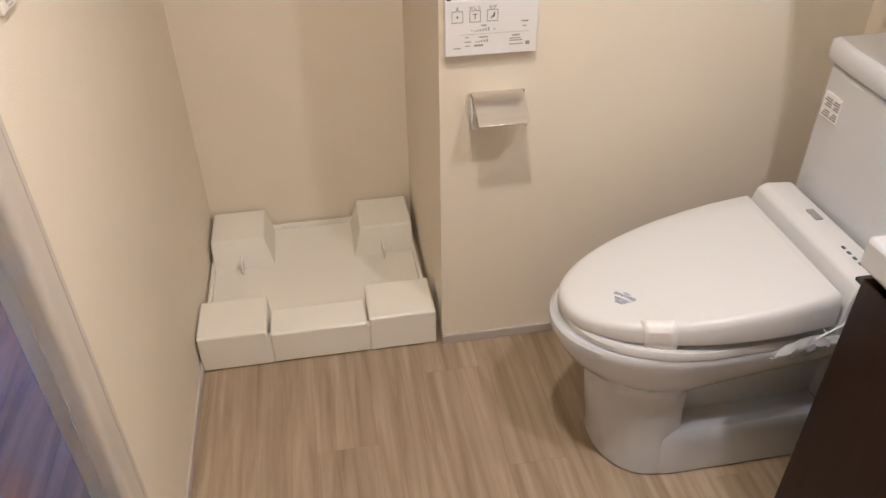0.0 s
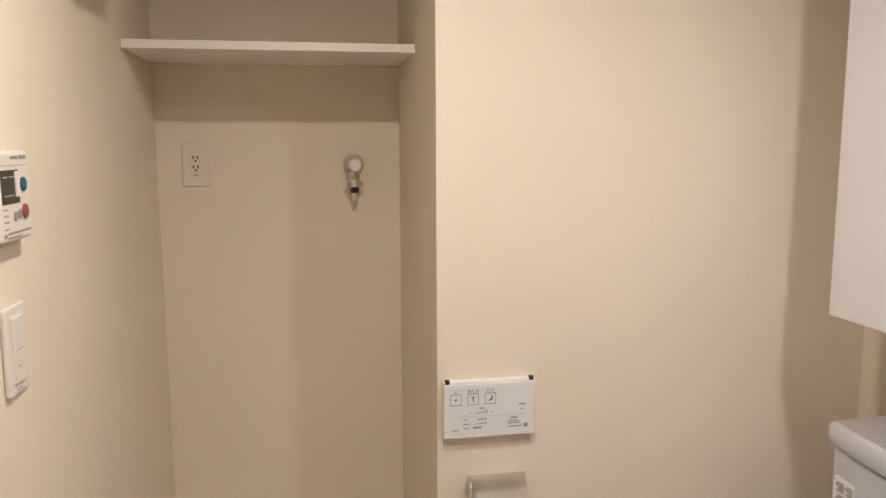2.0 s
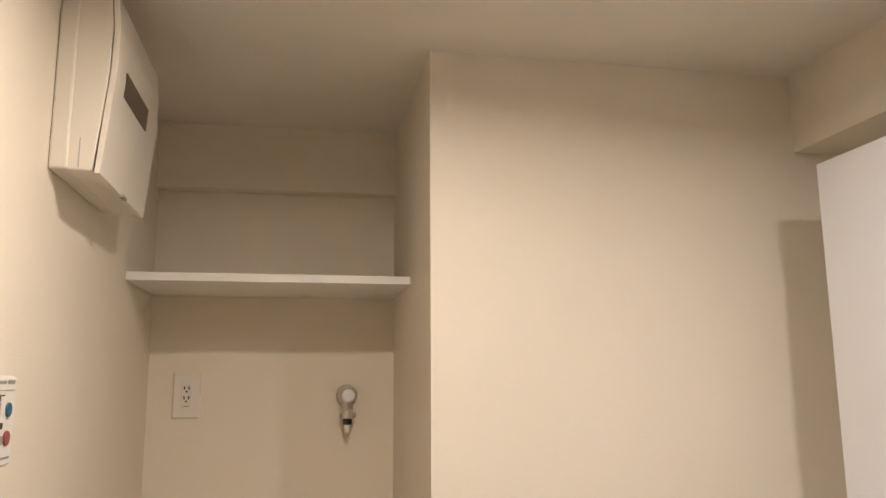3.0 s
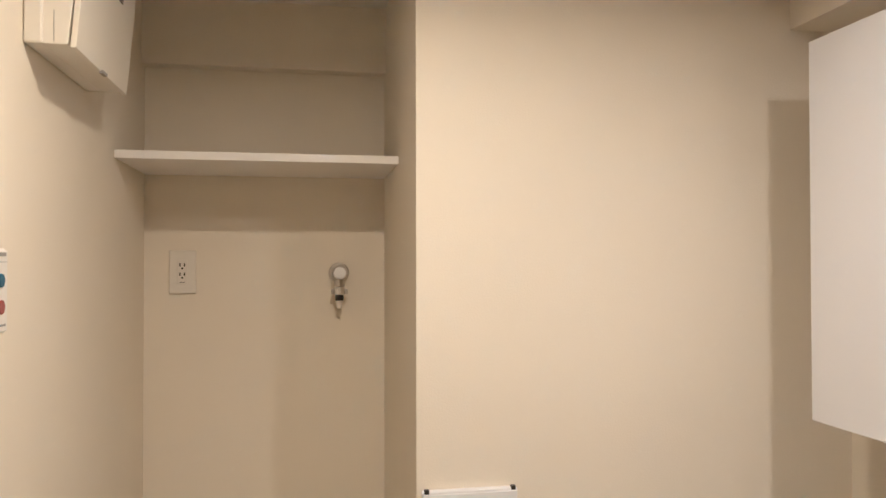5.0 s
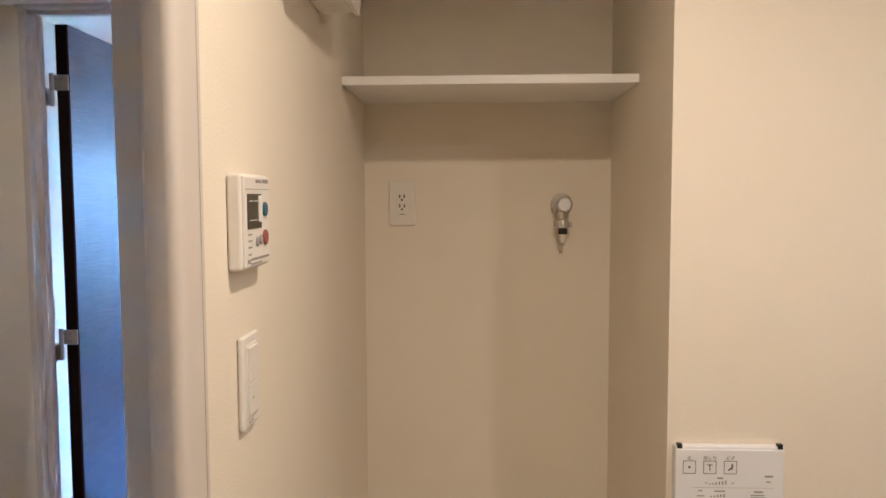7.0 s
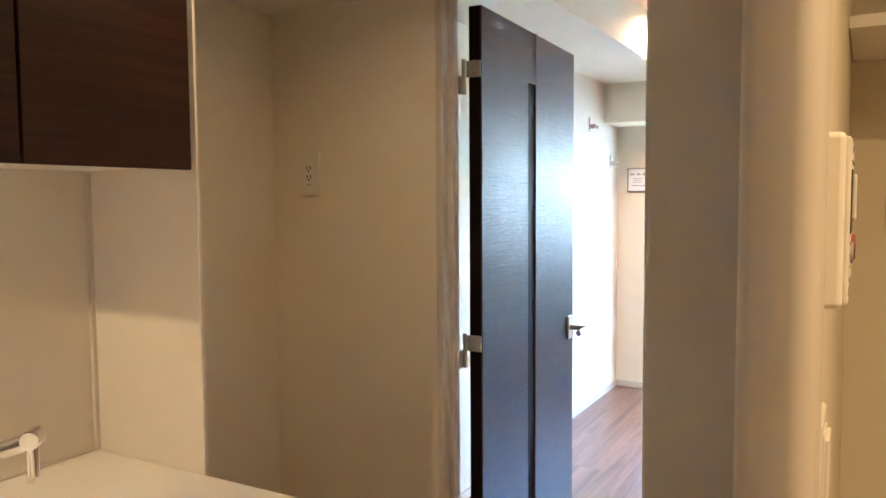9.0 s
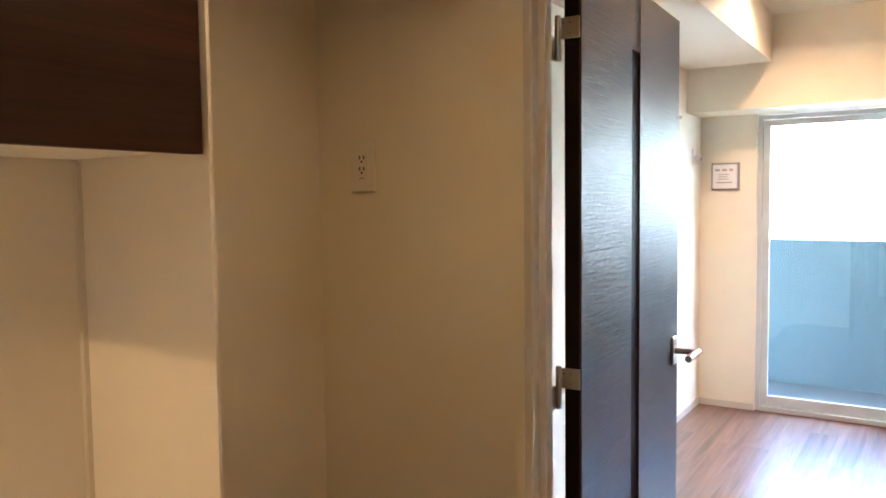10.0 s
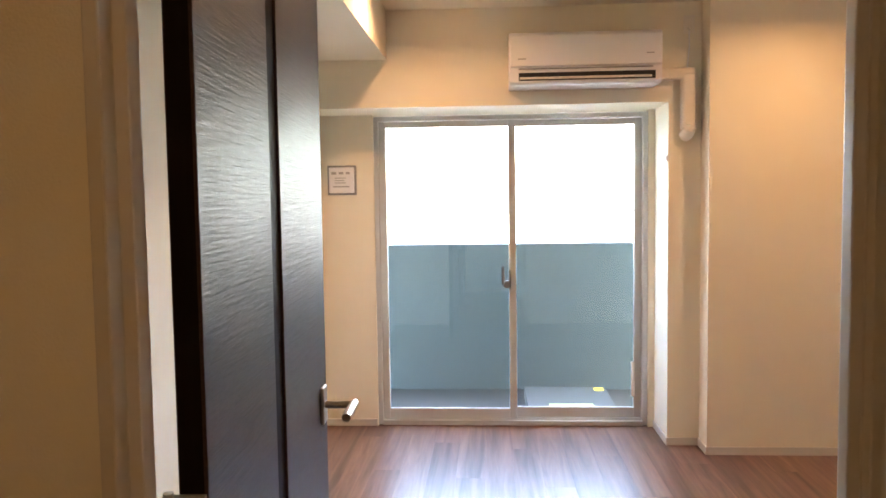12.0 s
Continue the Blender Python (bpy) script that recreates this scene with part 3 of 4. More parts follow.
# ---- kitchen ----
KX = -1.49
part_p = thing("kitchen_panel", (KX, -0.6, 0.87), "glossy cream kitchen splashback panels", "splashback", kind="structure")
part("back_panel", box(-1.53, KX, -1.95, 0.0, 0.80, 1.60), M_PANEL, part_p)
part("side_panel", box(KX, -1.15, 0.0, 0.007, 0.0, 2.2, 0.001), M_PANEL, part_p)
part("corner_trim", prism([(KX - 0.001, 0.001), (KX + 0.010, 0.001), (KX + 0.008, -0.008), (KX - 0.001, -0.010)], "z", 0.872, 1.50), M_GROUT, part_p)
base_u = thing("base_cabinet", (-1.15, -0.60, 0), "dark walnut kitchen base cabinet under the worktop", "cabinet")
part("body", box(-1.488, -0.905, -1.80, -0.012, 0.10, 0.80, 0.002), M_WALNUT, base_u)
part("plinth", box(-1.488, -0.96, -1.80, -0.02, 0.0, 0.10), M_BLACK, base_u)
for k in range(3):
    part("door", box(-0.904, -0.885, -1.80 + 0.597 * k, -1.80 + 0.594 * (k + 1), 0.105, 0.785, 0.002), M_WALNUT, base_u)
light_u = thing("undercabinet_light", (-1.40, -0.95, 1.50), "slim warm light fixed under the wall cabinets, lit", "light")
part("housing", box(-1.45, -1.37, -1.25, -0.65, 1.490, 1.500, 0.002), M_PLASTIC, light_u)
part("diffuser", box(-1.44, -1.38, -1.24, -0.66, 1.4872, 1.4902), M_GLOW, light_u)
top = thing("worktop", (-1.15, -0.60, 0.80), "white solid worktop with a thick front edge", "worktop")
part("slab", box(-1.489, -0.872, -1.80, -0.002, 0.832, 0.872, 0.004), M_WORKTOP, top)
# black filler under the overhang: the shade there is put in as colour
part("underside_shade", box(-1.48, -0.89, -1.79, -0.01, 0.80, 0.833), M_BLACK, top)
part("sealant", box(-1.49, -1.483, -1.80, -0.002, 0.870, 0.877, 0.002), M_GROUT, top)
for k, (ya, yb) in enumerate(((-0.353, -0.002), (-0.95, -0.357), (-1.55, -0.954))):
    u = thing("wall_cabinet", (-1.32, (ya + yb) / 2, 1.50), "dark walnut kitchen wall cabinet with a flat door", "cabinet", "kitchen wall cabinets")
    part("body", box(-1.489, -1.180, ya, yb, 1.505, 2.045), M_SHELF, u)
    part("door", box(-1.179, -1.160, ya + 0.001, yb - 0.001, 1.500, 2.045, 0.0015), M_WALNUT, u, "walnut grained door")
tap = thing("kitchen_tap", (-1.40, -0.62, 0.872), "chrome single lever kitchen tap", "tap")
part("base", cyl((-1.36, -0.52, 0.872), (-1.36, -0.52, 0.985), 0.022, 24, bev=0.003), M_CHROME, tap)
part("spout", cyl((-1.36, -0.52, 0.965), (-1.187, -0.340, 1.037), 0.0145, 24, bev=0.002), M_CHROME, tap)
part("head", cyl((-1.196, -0.328, 1.040), (-1.174, -0.356, 1.040), 0.0165, 28, bev=0.002), M_CHROME, tap)
part("nozzle", cyl((-1.178, -0.345, 1.030), (-1.178, -0.345, 0.975), 0.0075, 16, bev=0.002), M_CHROME, tap)
part("nozzle_stem", cyl((-1.195, -0.342, 1.030), (-1.195, -0.342, 0.960), 0.0065, 16, bev=0.001), M_CHROME, tap)
part("lever", cyl((-1.36, -0.52, 0.985), (-1.33, -0.60, 1.01), 0.006, 12), M_CHROME, tap)


def socket(name, x, y, z, label):
    """A duplex socket on a wall that faces -y; x, z is the plate's centre."""
    o = thing(name, (x, y, z - 0.0605), label, "outlet", "wall outlets")
    part("plate", box(x - 0.036, x + 0.036, y - 0.008, y, z - 0.0605, z + 0.0605, 0.003, 3), M_PLASTIC2, o)
    insert = part("insert", box(x - 0.0135, x + 0.0135, y - 0.0105, y - 0.007, z - 0.034, z + 0.034, 0.001), M_PLASTIC2, o)
    for dz in (0.016, -0.010):
        for dx in (-0.006, 0.006):
            part("slot", box(x + dx - 0.0018, x + dx + 0.0018, y - 0.0108, y - 0.0100, z + dz - 0.001, z + dz + 0.008), M_BLACK, insert)
        part("slot", cyl((x, y - 0.0108, z + dz - 0.006), (x, y - 0.0100, z + dz - 0.006), 0.0030, 10), M_BLACK, insert)
    part("print", box(x - 0.007, x + 0.007, y - 0.0108, y - 0.0100, z - 0.030, z - 0.0280), M_INK, insert)
    return o


socket("wall_outlet", -1.388, HALL_Y, 1.511, "beige double wall outlet in the fridge recess")

# ---- washroom ----
socket("wall_outlet", 0.103, 0.635, 1.434, "white double wall outlet with ground terminal in the alcove")

shelf = thing("shelf", (0.334, 0.45, 1.70), "white melamine shelf fitted across the alcove", "shelf")
part("board", box(0.001, 0.667, 0.291, 0.634, 1.7045, 1.7245, 0.002), M_SHELF, shelf)
part("edge_band", box(0.001, 0.667, 0.2895, 0.2905, 1.705, 1.724), M_SHELF, shelf)

# washing machine tap
wt_ = thing("washing_machine_tap", (0.535, 0.635, 1.39), "chrome washing machine tap with a hose stub", "tap")
part("rosette", cyl((0.535, 0.634, 1.430), (0.535, 0.618, 1.430), 0.029, 32, bev=0.004), M_NICKEL, wt_, "satin metal rosette")
part("stem", cyl((0.535, 0.620, 1.430), (0.535, 0.575, 1.430), 0.013, 20), M_CHROME, wt_)
part("knob", cyl((0.535, 0.580, 1.430), (0.535, 0.550, 1.430), 0.0175, 28, bev=0.004), M_PLASTIC, wt_, "white round knob")
part("elbow", tube([(0.535, 0.592, 1.424), (0.535, 0.590, 1.405), (0.535, 0.588, 1.385), (0.535, 0.588, 1.365)], 0.010, 16), M_CHROME, wt_)
part("collar", cyl((0.535, 0.588, 1.412), (0.535, 0.588, 1.392), 0.0150, 8, bev=0.001), M_NICKEL, wt_, "satin hexagonal collar")
sleeve = part("sleeve", cyl((0.535, 0.588, 1.391), (0.535, 0.588, 1.368), 0.0165, 24, bev=0.002), M_CHROME, wt_)
for sx in (-1, 1):
    part("catch", box(0.535 + sx * 0.019 - 0.004, 0.535 + sx * 0.019 + 0.004, 0.582, 0.595, 1.370, 1.384, 0.0015), M_NICKEL, sleeve)
part("nozzle", cyl((0.535, 0.588, 1.369), (0.535, 0.588, 1.352), 0.012, 18), M_BLACK, wt_, "black rubber ring")
part("tip", cyl((0.535, 0.588, 1.353), (0.535, 0.588, 1.330), 0.0095, 16, r2=0.0065), M_PLASTIC2, wt_, "pale hose tip")

# breaker box
BX = thing("breaker_box", (0.0, -0.12, 1.81), "ivory plastic electrical distribution box with a hinged lid", "breaker box")
Y0, Y1 = -0.295, 0.055
part("back_box", box(0.0005, 0.030, Y0, Y1, 1.808, 2.118, 0.004), M_PLASTIC2, BX)
body = [(0.028, 1.808), (0.066, 1.808), (0.076, 1.90), (0.083, 1.98), (0.084, 2.06), (0.078, 2.118), (0.028, 2.124)]
part("body", prism(body, "y", Y0 + 0.003, Y1 - 0.003, 0.002), M_PLASTIC2, BX)
lid = [(0.070, 1.803), (0.079, 1.803), (0.088, 1.90), (0.095, 1.98), (0.096, 2.055), (0.090, 2.112), (0.081, 2.112), (0.086, 2.05), (0.085, 1.98), (0.078, 1.90)]
bl = part("lid", prism(lid, "y", Y0 + 0.001, Y1 - 0.001, 0.001), M_PLASTIC2, BX, "curved ivory lid")
part("window", prism([(0.0900, 1.955), (0.0930, 1.998), (0.0978, 1.998), (0.0950, 1.955)], "y", -0.235, -0.05), M_SMOKE, bl, "brown tinted label window")
part("latch", box(0.076, 0.083, -0.145, -0.115, 1.7995, 1.8045), M_GREY, bl)
part("seam", box(0.045, 0.0458, Y0 + 0.0022, Y0 + 0.0035, 1.812, 1.862), M_GREY, BX)

# bath water heater remote on the side wall
rc = thing("bath_remote", (0.0, -0.46, 1.36), "white bath water heater control panel with a display", "control panel")
RY0, RY1, RZ0, RZ1, RX = -0.523, -0.405, 1.362, 1.482, 0.022
part("body", box(0.0005, RX - 0.003, RY0, RY1, RZ0, RZ1, 0.004, 3), M_REMOTE, rc)
face = part("face", box(RX - 0.005, RX, RY0 + 0.003, RY1 - 0.003, RZ0 + 0.003, RZ1 - 0.003, 0.002), M_REMOTE, rc)
part("display", box(RX - 0.001, RX + 0.0008, -0.509, -0.449, 1.413, 1.457), M_SCREEN, face, "dark display")
part("display_lines", bars([(-0.503, -0.488, 1.447, 1.449), (-0.483, -0.462, 1.447, 1.449), (-0.502, -0.470, 1.423, 1.4245)], "x", RX + 0.0008), M_INKL, face)
part("rocker", box(RX - 0.001, RX + 0.003, -0.463, -0.450, 1.421, 1.455, 0.0015), M_REMOTE, face)
part("key", cyl((RX - 0.001, -0.434, 1.437), (RX + 0.003, -0.434, 1.437), 0.0095, 20, bev=0.001), M_TEAL, face, "round blue key")
part("key", cyl((RX - 0.001, -0.434, 1.400), (RX + 0.003, -0.434, 1.400), 0.0100, 20, bev=0.001), M_RED, face, "round red key")
part("key", cyl((RX - 0.001, -0.453, 1.398), (RX + 0.002, -0.453, 1.398), 0.0065, 18, bev=0.001), M_GREY, face, "small grey key")
part("key", cyl((RX - 0.001, -0.468, 1.396), (RX + 0.002, -0.468, 1.396), 0.0065, 18, bev=0.001), M_GREY, face, "small grey key")
part("print", bars([(-0.470, -0.446, 1.471, 1.475), (-0.440, -0.416, 1.471, 1.476), (-0.515, -0.412, 1.4625, 1.4632), (-0.506, -0.492, 1.405, 1.407), (-0.506, -0.492, 1.397, 1.399), (-0.506, -0.492, 1.389, 1.391), (-0.506, -0.494, 1.380, 1.382), (-0.510, -0.500, 1.370, 1.375), (-0.496, -0.416, 1.373, 1.376), (-0.496, -0.450, 1.368, 1.370)], "x", RX), M_GREY, face)

# light switch
sw = thing("light_switch", (0.0, -0.457, 1.152), "white two-rocker light switch plate", "switch")
part("plate", box(0.0005, 0.008, -0.495, -0.423, 1.152, 1.274, 0.003, 3), M_REMOTE, sw)
part("surround", box(0.0075, 0.0095, -0.483, -0.440, 1.166, 1.262, 0.001), M_REMOTE, sw)
part("rocker", box(0.009, 0.0125, -0.480, -0.443, 1.213, 1.259, 0.0012), M_REMOTE, sw)
part("rocker", box(0.009, 0.0120, -0.480, -0.443, 1.169, 1.2115, 0.0012), M_REMOTE, sw)
part("indicator", box(0.0119, 0.0124, -0.470, -0.462, 1.190, 1.1925), M_GREEN, sw, "small indicator lamp")
part("print", bars([(-0.474, -0.455, 1.1585, 1.1600)], "x", 0.008), M_INKL, sw)

# toilet remote
tr = thing("toilet_remote", (0.778, 0.0, 0.86), "white wall-mounted toilet control panel with printed keys", "control panel")
TX0, TX1, TZ0, TZ1, TY = 0.678, 0.882, 0.857, 0.983, -0.021
part("body", box(TX0, TX1, TY + 0.002, -0.0005, TZ0 + 0.001, TZ1, 0.003), M_PLASTIC, tr)
face = part("face", box(TX0 + 0.001, TX1 - 0.001, TY, TY + 0.004, TZ0, TZ1 - 0.006, 0.0015), M_PLASTIC, tr)
for xx in (TX0 + 0.004, TX1 - 0.014):
    part("clip", box(xx, xx + 0.010, TY + 0.001, TY + 0.012, TZ1 - 0.005, TZ1 + 0.004, 0.001), M_BLACK, tr, "black top clip")
for k, xc in enumerate((0.705, 0.743, 0.781)):
    frame_b = bmesh.new()
    for q in ((xc - 0.012, xc + 0.012, 0.9545, 0.9555), (xc - 0.012, xc + 0.012, 0.9305, 0.9315), (xc - 0.012, xc - 0.011, 0.9305, 0.9555), (xc + 0.011, xc + 0.012, 0.9305, 0.9555)):
        box(q[0], q[1], TY - 0.0005, TY, q[2], q[3], bm=frame_b)
    key = part("key_outline", frame_b, M_INK, face)
    sym = (((xc - 0.002, xc + 0.002, 0.941, 0.945),), ((xc - 0.005, xc + 0.005, 0.947, 0.9485), (xc - 0.001, xc + 0.001, 0.937, 0.947)), ((xc - 0.001, xc + 0.004, 0.939, 0.943), (xc + 0.002, xc + 0.005, 0.943, 0.950), (xc - 0.004, xc - 0.001, 0.937, 0.940)))[k]
    part("symbol", bars(list(sym), "y", TY), M_INK, key)
TXT = (("止", 0.705), ("おしり", 0.743), ("ビデ", 0.781))
for s_, xc in TXT:
    part("lettering", words(s_, 0.0085, Matrix.Translation((xc, TY - 0.0004, 0.9605)) @ pose(0, 0, 0, 90)), M_INK, face)
part("print", bars([(0.757, 0.768, 0.921, 0.924)] + [(0.742 + 0.006 * k, 0.7445 + 0.006 * k, 0.910, 0.912 + 0.0012 * k) for k in range(6)] + [(0.735, 0.738, 0.912, 0.914), (0.784, 0.788, 0.912, 0.914), (0.845, 0.860, 0.925, 0.928), (0.848, 0.856, 0.915, 0.917)], "y", TY), M_GREY, face)
part("print", bars([(0.752, 0.772, 0.896, 0.8985), (0.722, 0.730, 0.897, 0.899), (0.720, 0.734, 0.887, 0.889), (0.722, 0.732, 0.878, 0.880), (0.742, 0.762, 0.877, 0.881), (0.696, 0.712, 0.874, 0.876), (0.826, 0.842, 0.895, 0.898), (0.820, 0.845, 0.889, 0.891), (0.820, 0.848, 0.884, 0.886), (0.820, 0.850, 0.876, 0.878), (0.856, 0.865, 0.874, 0.882)] + [(0.745 + 0.006 * k, 0.748 + 0.006 * k, 0.886, 0.888 + 0.001 * k) for k in range(5)], "y", TY), M_GREY, face)
part("dividing_line", bars([(0.71, 0.862, 0.9040, 0.9044)], "y", TY), M_INKL, face)

# paper holder
ph = thing("toilet_paper_holder", (0.79, 0.0, 0.73), "brushed steel toilet paper holder with a flap lid, empty", "paper holder")
part("bracket", box(0.728, 0.860, -0.006, -0.0005, 0.752, 0.776, 0.002), M_STEEL, ph)
for xx in (0.728, 0.851):
    part("side_arm", prism([(-0.002, 0.776), (-0.002, 0.735), (-0.052, 0.705), (-0.062, 0.712), (-0.030, 0.770)], "x", xx, xx + 0.004, 0.001), M_STEEL, ph)
flap = [(-0.006, 0.777), (-0.018, 0.778), (-0.060, 0.7615), (-0.102, 0.739), (-0.1015, 0.737), (-0.060, 0.7595), (-0.018, 0.7755), (-0.006, 0.7745)]
part("flap_lid", prism(flap, "x", 0.733, 0.851, 0.0005), M_STEEL, ph, "brushed steel flap")
part("spring_clip", prism([(-0.012, 0.760), (-0.050, 0.735), (-0.052, 0.737), (-0.014, 0.763)], "x", 0.734, 0.742), M_PLASTIC, ph)

for o_ in ph.children:
    o_.location = (0.006, 0, -0.014)

# drain pan for the washing machine
pan = thing("washing_machine_pan", (0.32, 0.32, 0), "ivory plastic washing machine drain pan with four raised corner feet", "drain pan")
PX0, PX1, PY0, PY1 = 0.006, 0.652, 0.002, 0.628


def pan_foot(xa, xb, ya, yb, h, slope_x=0.0, slope_y=0.0):
    """A raised block; slope_x and slope_y draw the top in from the pan's middle."""
    lo = [(xa, ya), (xb, ya), (xb, yb), (xa, yb)]
    cx, cy = (PX0 + PX1) / 2, (PY0 + PY1) / 2
    tops = []
    for x, y in lo:
        inner_x = abs(x - cx) < min(abs(xa - cx), abs(xb - cx)) + 1e-6
        inner_y = abs(y - cy) < min(abs(ya - cy), abs(yb - cy)) + 1e-6
        tops.append((x + (math.copysign(slope_x, x - cx) if inner_x else 0), y + (math.copysign(slope_y, y - cy) if inner_y else 0)))
    b = loft([[(x, y, 0.002 if ya < 0.1 else 0.022) for x, y in lo], [(x, y, h) for x, y in tops]])
    bmesh.ops.recalc_face_normals(b, faces=b.faces)
    bmesh.ops.bevel(b, geom=b.edges[:], offset=0.006, segments=3, profile=0.5, affect="EDGES")
    return b


part("tray", box(PX0 + 0.004, PX1 - 0.004, PY0 + 0.01, PY1, 0.002, 0.032, 0.006), M_PAN, pan)
rim = box(PX0, PX0 + 0.012, 0.16, PY1, 0.002, 0.050, 0.004)
box(PX1 - 0.012, PX1, 0.16, PY1, 0.002, 0.050, 0.004, bm=rim)
box(PX0 + 0.012, PX1 - 0.012, PY1 - 0.012, PY1, 0.002, 0.050, 0.004, bm=rim)
part("rim", rim, M_PAN, pan)
part("corner_foot", pan_foot(PX0, 0.195, PY0, 0.170, 0.120, 0.004, 0.012), M_PAN, pan)
part("corner_foot", pan_foot(0.464, PX1, PY0, 0.170, 0.120, 0.003, 0.012), M_PAN, pan)
part("corner_foot", pan_foot(PX0 + 0.006, 0.205, 0.41, PY1, 0.113, 0.03, 0.05), M_PAN, pan)
part("corner_foot", pan_foot(0.452, PX1 - 0.004, 0.41, PY1, 0.113, 0.03, 0.05), M_PAN, pan)
part("front_block", box(0.1985, 0.4605, PY0 + 0.0005, 0.110, 0.004, 0.106, 0.005, 3), M_PAN, pan)
part("front_skirt", box(PX0 + 0.004, PX1 - 0.004, PY0 + 0.006, PY0 + 0.03, 0.001, 0.090, 0.003), M_PAN, pan)
for xa in (0.10, 0.545):
    part("rib", box(xa, xa + 0.006, 0.385, 0.45, 0.030, 0.070, 0.002), M_PAN, pan)
part("rib", box(0.318, 0.324, 0.110, 0.17, 0.030, 0.062, 0.002), M_PAN, pan)

# wall cabinet above the toilet
wc = thing("wall_cabinet", (1.55, -0.5, 1.165), "flat white wall cabinet above the toilet", "cabinet")
part("body", box(1.458, 1.699, -0.72, -0.213, 1.147, 1.903, 0.002), M_CAB, wc)
part("door", box(1.439, 1.457, -0.721, -0.212, 1.142, 1.905, 0.002), M_CAB, wc)

# vanity
va = thing("vanity_unit", (1.47, -1.08, 0), "dark brown vanity unit with a white basin top", "vanity")
part("body", box(1.262, 1.699, -1.47, -0.725, 0.06, 0.725, 0.002), M_VANITY, va)
part("plinth", box(1.31, 1.699, -1.47, -0.735, 0.0, 0.06), M_BLACK, va)
for k in range(2):
    part("door", box(1.243, 1.261, -1.47 + 0.373 * k, -1.47 + 0.371 * (k + 1), 0.065, 0.715, 0.002), M_VANITY, va)
tp = bmesh.new()
box(1.232, 1.699, -1.475, -0.715, 0.735, 0.795, 0.010, 3, bm=tp)
part("basin_top", tp, M_CERAMIC, va, "glossy white basin top")
part("groove", box(1.25, 1.699, -1.47, -0.722, 0.725, 0.736), M_BLACK, va)

# ceiling exhaust grille
gv = thing("ceiling_vent", (0.85, -0.42, CEIL_W), "beige slatted bathroom exhaust grille in the ceiling", "ceiling vent")
GX0, GX1, GY0, GY1 = 0.775, 0.945, -0.50, -0.295
part("backing", box(GX0 + 0.02, GX1 - 0.02, GY0 + 0.02, GY1 - 0.006, CEIL_W - 0.004, CEIL_W - 0.0005), M_BLACK, gv)
fb = box(GX0, GX0 + 0.03, GY0, GY1, CEIL_W - 0.016, CEIL_W - 0.0005, 0.003)
box(GX1 - 0.018, GX1, GY0, GY1, CEIL_W - 0.016, CEIL_W - 0.0005, 0.003, bm=fb)
box(GX0 + 0.03, GX1 - 0.018, GY1 - 0.008, GY1, CEIL_W - 0.016, CEIL_W - 0.0005, 0.002, bm=fb)
box(GX0 + 0.03, GX1 - 0.018, GY0, GY0 + 0.02, CEIL_W - 0.016, CEIL_W - 0.0005, 0.002, bm=fb)
part("frame", fb, M_PLASTIC2, gv)
for k in range(11):
    xs = GX0 + 0.036 + k * 0.0107
    part("slat", box(xs, xs + 0.0040, GY0 + 0.02, GY1 - 0.008, CEIL_W - 0.014, CEIL_W - 0.002), M_PLASTIC2, gv)
part("bar", box(GX0 + 0.03, GX1 - 0.018, -0.345, -0.340, CEIL_W - 0.015, CEIL_W - 0.003), M_PLASTIC2, gv)


# toilet: outlines in plan, x runs from the tip to the back, about its middle line
TC = -0.395


def egg(x_tip, x_back, half, z, n=40, blunt=0.62, back_half=None, x_wide=None, taper=0.95):
    """A seat-like outline: round at the tip, straight at the back."""
    xw = x_wide if x_wide is not None else x_tip + (x_back - x_tip) * blunt
    bh = back_half if back_half is not None else half * 0.92
    side = []
    m = n // 2
    for k in range(m + 1):
        u = k / m
        if u < 0.7:
            a = u / 0.7 * math.pi / 2
            side.append((xw - (xw - x_tip) * math.cos(a), half * math.sin(a) ** taper))
        else:
            w = (u - 0.7) / 0.3
            side.append((xw + (x_back - xw) * w, half + (bh - half) * (w * w)))
    return [(x, TC + y, z) for x, y in side] + [(x, TC - y, z) for x, y in side[::-1][:-1]]


toilet = thing("toilet", (1.25, TC, 0), "white ceramic toilet with a washlet seat, lid closed, wrapped in film", "toilet")
BOWL = [(0.952, 0.118, 0.245), (0.926, 0.140, 0.268), (0.896, 0.158, 0.295), (0.868, 0.174, 0.330), (0.850, 0.183, 0.362), (0.842, 0.187, 0.388), (0.843, 0.187, 0.402), (0.850, 0.183, 0.409)]
rings = []
for tip, half, z in BOWL:
    lift = 0.16 * (0.409 - z) / 0.164
    rings.append([(x, y, zz + lift * max(0.0, x - 1.06)) for x, y, zz in egg(tip, 1.60, half, z, n=56, x_wide=1.13, back_half=half * 0.90)])
part("bowl", loft(rings), M_CERAMIC, toilet)
COLUMN = [(0.969, 0.141, 0.0), (0.965, 0.144, 0.006), (0.962, 0.143, 0.05), (0.954, 0.138, 0.10), (0.946, 0.132, 0.15), (0.943, 0.126, 0.20), (0.949, 0.126, 0.235), (0.940, 0.138, 0.265), (0.915, 0.150, 0.290)]
part("pedestal", loft([egg(tip, 1.130, half, z, n=56, x_wide=1.085, back_half=half * 0.90) for tip, half, z in COLUMN]), M_CERAMIC, toilet)
PLINTH = [(0.984, 0.147, 0.0), (0.982, 0.150, 0.006), (0.982, 0.150, 0.05), (0.990, 0.147, 0.095), (1.005, 0.144, 0.118), (1.01, 0.134, 0.130), (1.03, 0.110, 0.133)]
